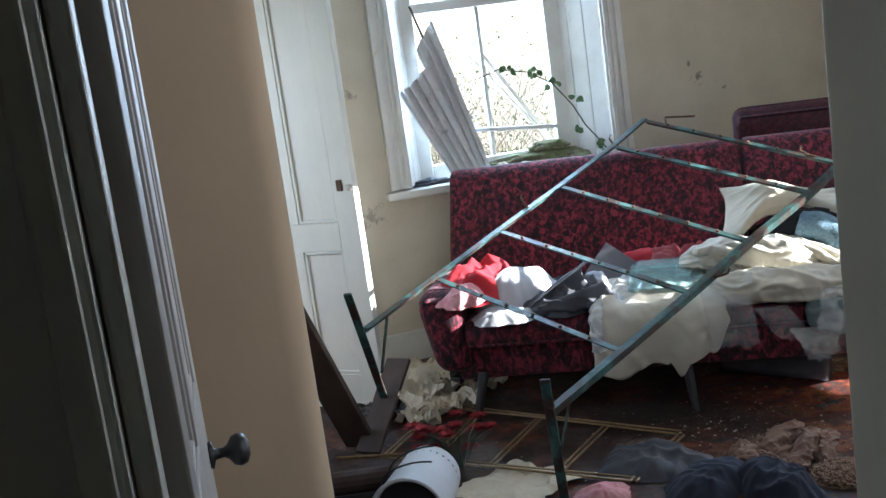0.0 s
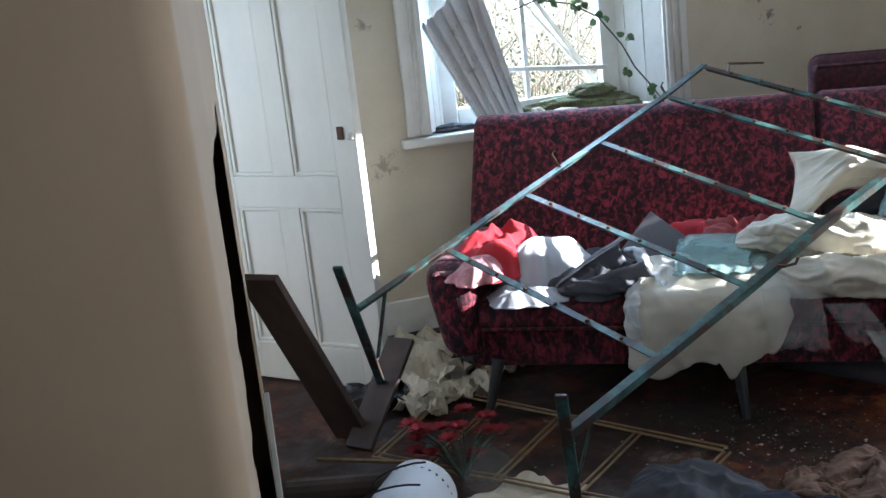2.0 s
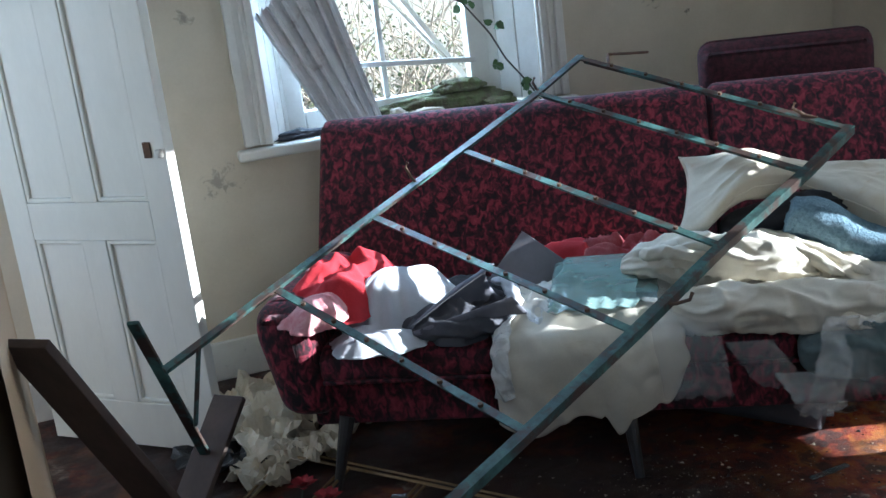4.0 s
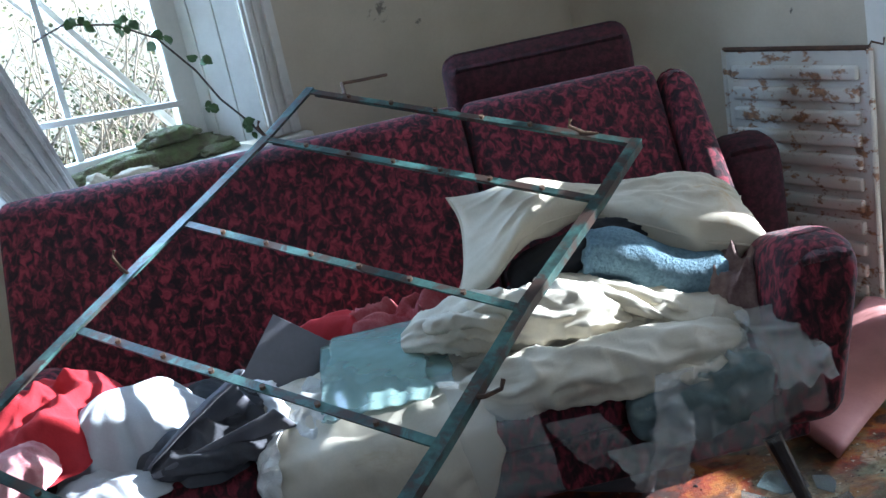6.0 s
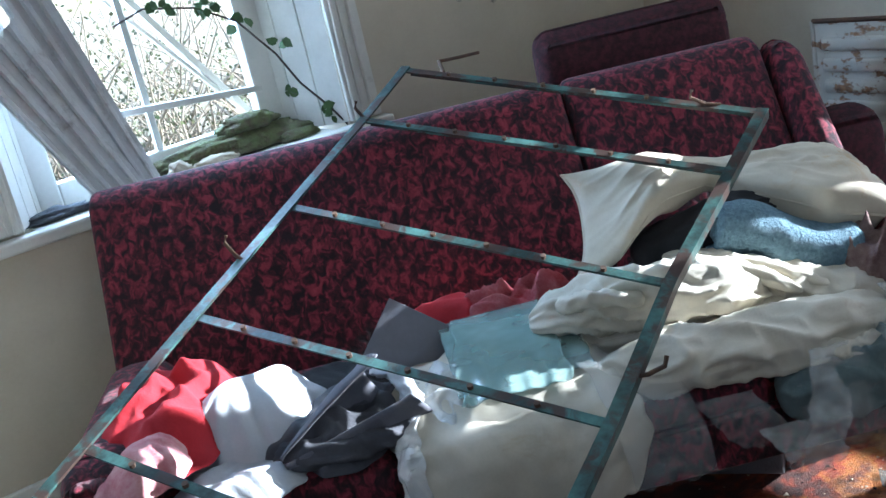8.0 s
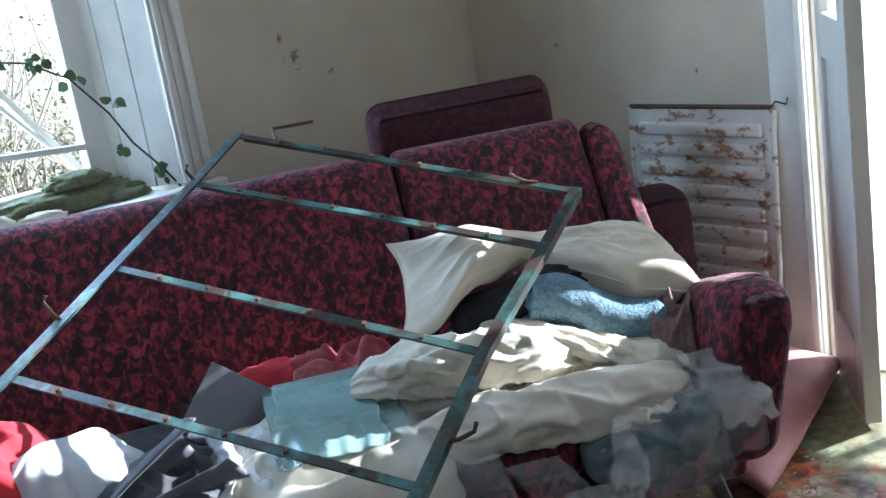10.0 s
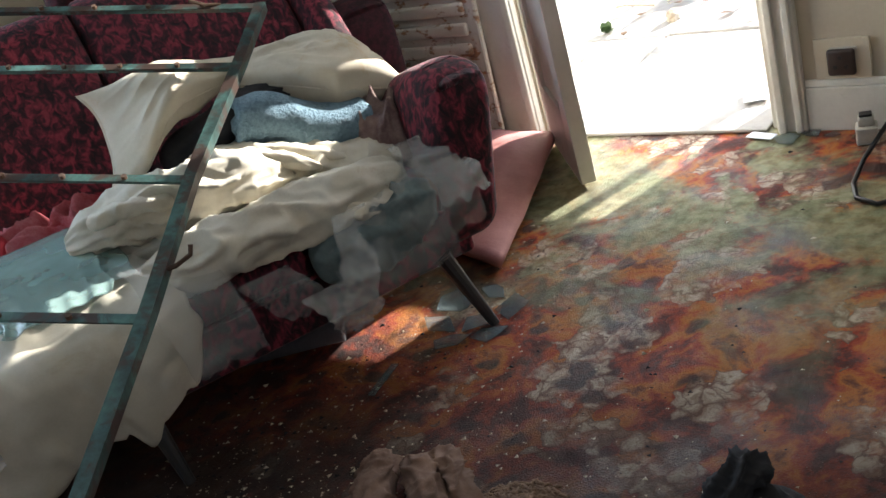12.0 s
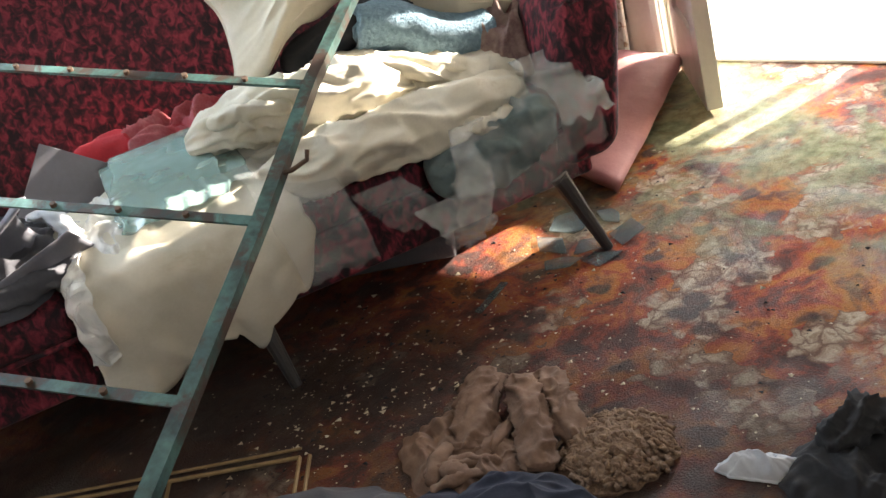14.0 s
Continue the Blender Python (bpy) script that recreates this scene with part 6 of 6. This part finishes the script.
for i, (x, y, s, sz, mt) in enumerate(((2.93, 0.16, 0.085, 0.06, M_STONE), (2.85, 0.10, 0.03, 0.025, M_RUST), (2.55, 0.12, 0.03, 0.03, M_BARE), (3.3, 0.35, 0.12, 0.07, M_STONE), (3.6, 0.1, 0.10, 0.09, M_STONE), (3.5, 0.6, 0.16, 0.12, M_MOSS), (4.0, 0.2, 0.18, 0.14, M_MOSS), (3.2, -0.2, 0.08, 0.05, M_STONE))):
    lump("yard_stone", "loose stone lying on the yard paving", "stone", x, y, -0.01, s, s * 0.8, sz, mt, i * 3.7, 0.35)
for i, (a, b, r) in enumerate((((3.0, 0.30, 0.02), (3.9, 0.0, 0.10), 0.018), ((3.1, 0.1, 0.02), (3.7, 0.6, 0.25), 0.012), ((3.3, 0.55, 0.05), (4.3, 0.35, 0.8), 0.04), ((3.4, -0.1, 0.02), (4.1, 0.5, 0.05), 0.02))):
    tagged(link("fallen_branch", tube([a, ((a[0] + b[0]) / 2, (a[1] + b[1]) / 2 + 0.05, (a[2] + b[2]) / 2 + 0.04), b], r, 7, 1, 0.5), M_BARE), "weathered fallen branch in the yard", "branch")


def weed(x, y, n, size, seed):
    rg = random.Random(seed)
    e = thing("weed", "small bright green weed growing between slabs", "plant", pose(x, y, -0.01))
    for _ in range(n):
        bm = bmesh.new()
        a = rg.uniform(0, 6.28)
        leaf_at(bm, Vector((0, 0, 0.005)), Vector((math.cos(a), math.sin(a), rg.uniform(0.3, 1.4))), Vector((-math.sin(a) * 0.2, 0.2, 1)).normalized(), size * rg.uniform(0.5, 1.2))
        part("leaf", bm, M_LEAF, e)


def sun_blocking_fence():
    """An added, unseen run of rough timber fence; post and rails cut the sunbeam."""
    f = thing("sun_blocking_fence", "unseen weathered timber fence with two rails, added to cut the sunbeam", "fence")
    for y, top in ((-0.807, 0.80), (-1.9, 1.1), (-3.0, 1.1)):
        part("post", boxes(((2.60, y - 0.018, -0.03), (2.65, y + 0.018, top), 0.004)), M_BARE, f)
    part("rail", boxes(((2.568, -3.1, 0.615), (2.598, -0.52, 0.79), 0.005)), M_BARE, f)
    part("rail", boxes(((2.568, -3.1, 0.87), (2.598, -0.70, 1.02), 0.005)), M_BARE, f)


sun_blocking_fence()
weed(2.46, 0.36, 30, 0.045, 1)
weed(3.02, 0.38, 36, 0.055, 2)
weed(2.95, 0.30, 24, 0.04, 3)


# dead leaves and twigs strewn on the slabs
def yard_litter():
    rg = random.Random(21)
    bm = bmesh.new()
    for _ in range(260):
        x, y = rg.uniform(2.2, 4.6), rg.uniform(-0.9, 0.5)
        if rg.random() > (x - 1.9) / 2.0:
            continue
        a = rg.uniform(0, 6.28)
        leaf_at(bm, Vector((x, y, 0.004)), Vector((math.cos(a), math.sin(a), 0.15)), Vector((0.1, 0.1, 1)).normalized(), rg.uniform(0.02, 0.06))
    e = tagged(link("dead_leaves", bm, simple("dead_leaf", (0.22, 0.13, 0.07), (0.10, 0.07, 0.04), 30.0, 0.8)), "dead brown leaves strewn over the yard slabs", "leaves", kind="stuff")
    bm = bmesh.new()
    for _ in range(60):
        p = Vector((rg.uniform(2.7, 4.4), rg.uniform(-0.5, 0.45), 0.008))
        a = rg.uniform(0, 6.28)
        d = Vector((math.cos(a), math.sin(a), 0.05)) * rg.uniform(0.06, 0.25)
        tube_in(bm, [p, p + d * 0.5 + Vector((0.01, 0.01, 0.01)), p + d], rg.uniform(0.003, 0.008), 5, 1, 0.5)
    tagged(link("fallen_twigs", bm, M_BARE), "dry twigs strewn over the yard slabs", "twigs", kind="stuff")


yard_litter()


# thicket beyond the window and behind the yard: twigs and many small leaves
def thicket(name, label, x0, x1, y0, y1, h, twigs, leaves, seed, base=-0.02):
    rg = random.Random(seed)
    bm = bmesh.new()
    tips = []
    for _ in range(twigs):
        p = Vector((rg.uniform(x0, x1), rg.uniform(y0, y1), base))
        d = Vector((rg.uniform(-0.5, 0.5), rg.uniform(-0.4, 0.4), 1)).normalized()
        L = h * rg.uniform(0.5, 1.1)
        pts = [p]
        for k in range(4):
            p = p + d * L / 4
            d = (d + Vector((rg.uniform(-0.5, 0.5), rg.uniform(-0.5, 0.5), rg.uniform(-0.35, 0.1)))).normalized()
            pts.append(p)
            tips.append((p, d))
        tube_in(bm, pts, rg.uniform(0.004, 0.010), 4, 1, 0.4)
    e = thing(name, label, "thicket", kind="stuff")
    part("twigs", bm, simple("pale_twigs_" + name, (0.44, 0.38, 0.28), (0.26, 0.21, 0.15), 12.0, 0.8), e)["kind"] = "stuff"
    V, F = [], []
    for _ in range(leaves):
        p, d = rg.choice(tips)
        p = p + Vector((rg.gauss(0, 0.10), rg.gauss(0, 0.10), rg.gauss(0, 0.10)))
        a = Vector((rg.uniform(-1, 1), rg.uniform(-1, 1), rg.uniform(-1, 1))).normalized()
        s = a.cross(Vector((rg.uniform(-1, 1), rg.uniform(-1, 1), rg.uniform(-1, 1)))).normalized()
        z = rg.uniform(0.012, 0.030)
        i = len(V)
        V.extend([p, p + a * z * 0.5 + s * z * 0.35, p + a * z, p + a * z * 0.5 - s * z * 0.35])
        F.append((i, i + 1, i + 2, i + 3))
    me = bpy.data.meshes.new("leaves")
    me.from_pydata([tuple(v) for v in V], [], F)
    me.materials.append(simple("leaves_" + name, (0.12, 0.17, 0.06), (0.13, 0.11, 0.06), 3.0, 0.6))
    ob = new("leaves", me)
    ob.parent = e
    ob["kind"] = "stuff"


thicket("garden_thicket", "tangled sunlit shrubs outside the window", -2.2, 2.6, 2.9, 4.6, 1.5, 900, 22000, 5)
thicket("yard_thicket", "tangled dry shrubs behind the yard", 3.9, 5.4, -1.8, 2.4, 1.3, 220, 4500, 6)
M_HEDGE = simple("distant_hedge", (0.14, 0.17, 0.08), (0.08, 0.09, 0.04), 1.4, 0.95, bumps=1.0, dist=0.2)


def hedge(name, x0, y0, x1, y1, h, seed):
    a, b = Vector((x0, y0, 0)), Vector((x1, y1, 0))
    n = Vector((-(b - a).y, (b - a).x, 0)).normalized()

    def fn(u, v):
        p = a + (b - a) * u
        ang = v * math.pi
        q = p + n * math.cos(ang) * 1.0 + Vector((0, 0, -0.1 + math.sin(ang) * h))
        return q + noise.noise_vector(q * 1.1 + Vector((seed, 0, 0))) * 0.45 + noise.noise_vector(q * 3.5) * 0.2
    tagged(link(name, drape(90, 14, fn, 0), M_HEDGE, None, False), "overgrown green hedge added past the yard to shade it", "hedge", kind="stuff")


# hedge added beyond the yard, its height set to shade the far slabs
hedge("yard_shade_hedge", 9.5, -9, 9.5, 8, 2.4, 5)
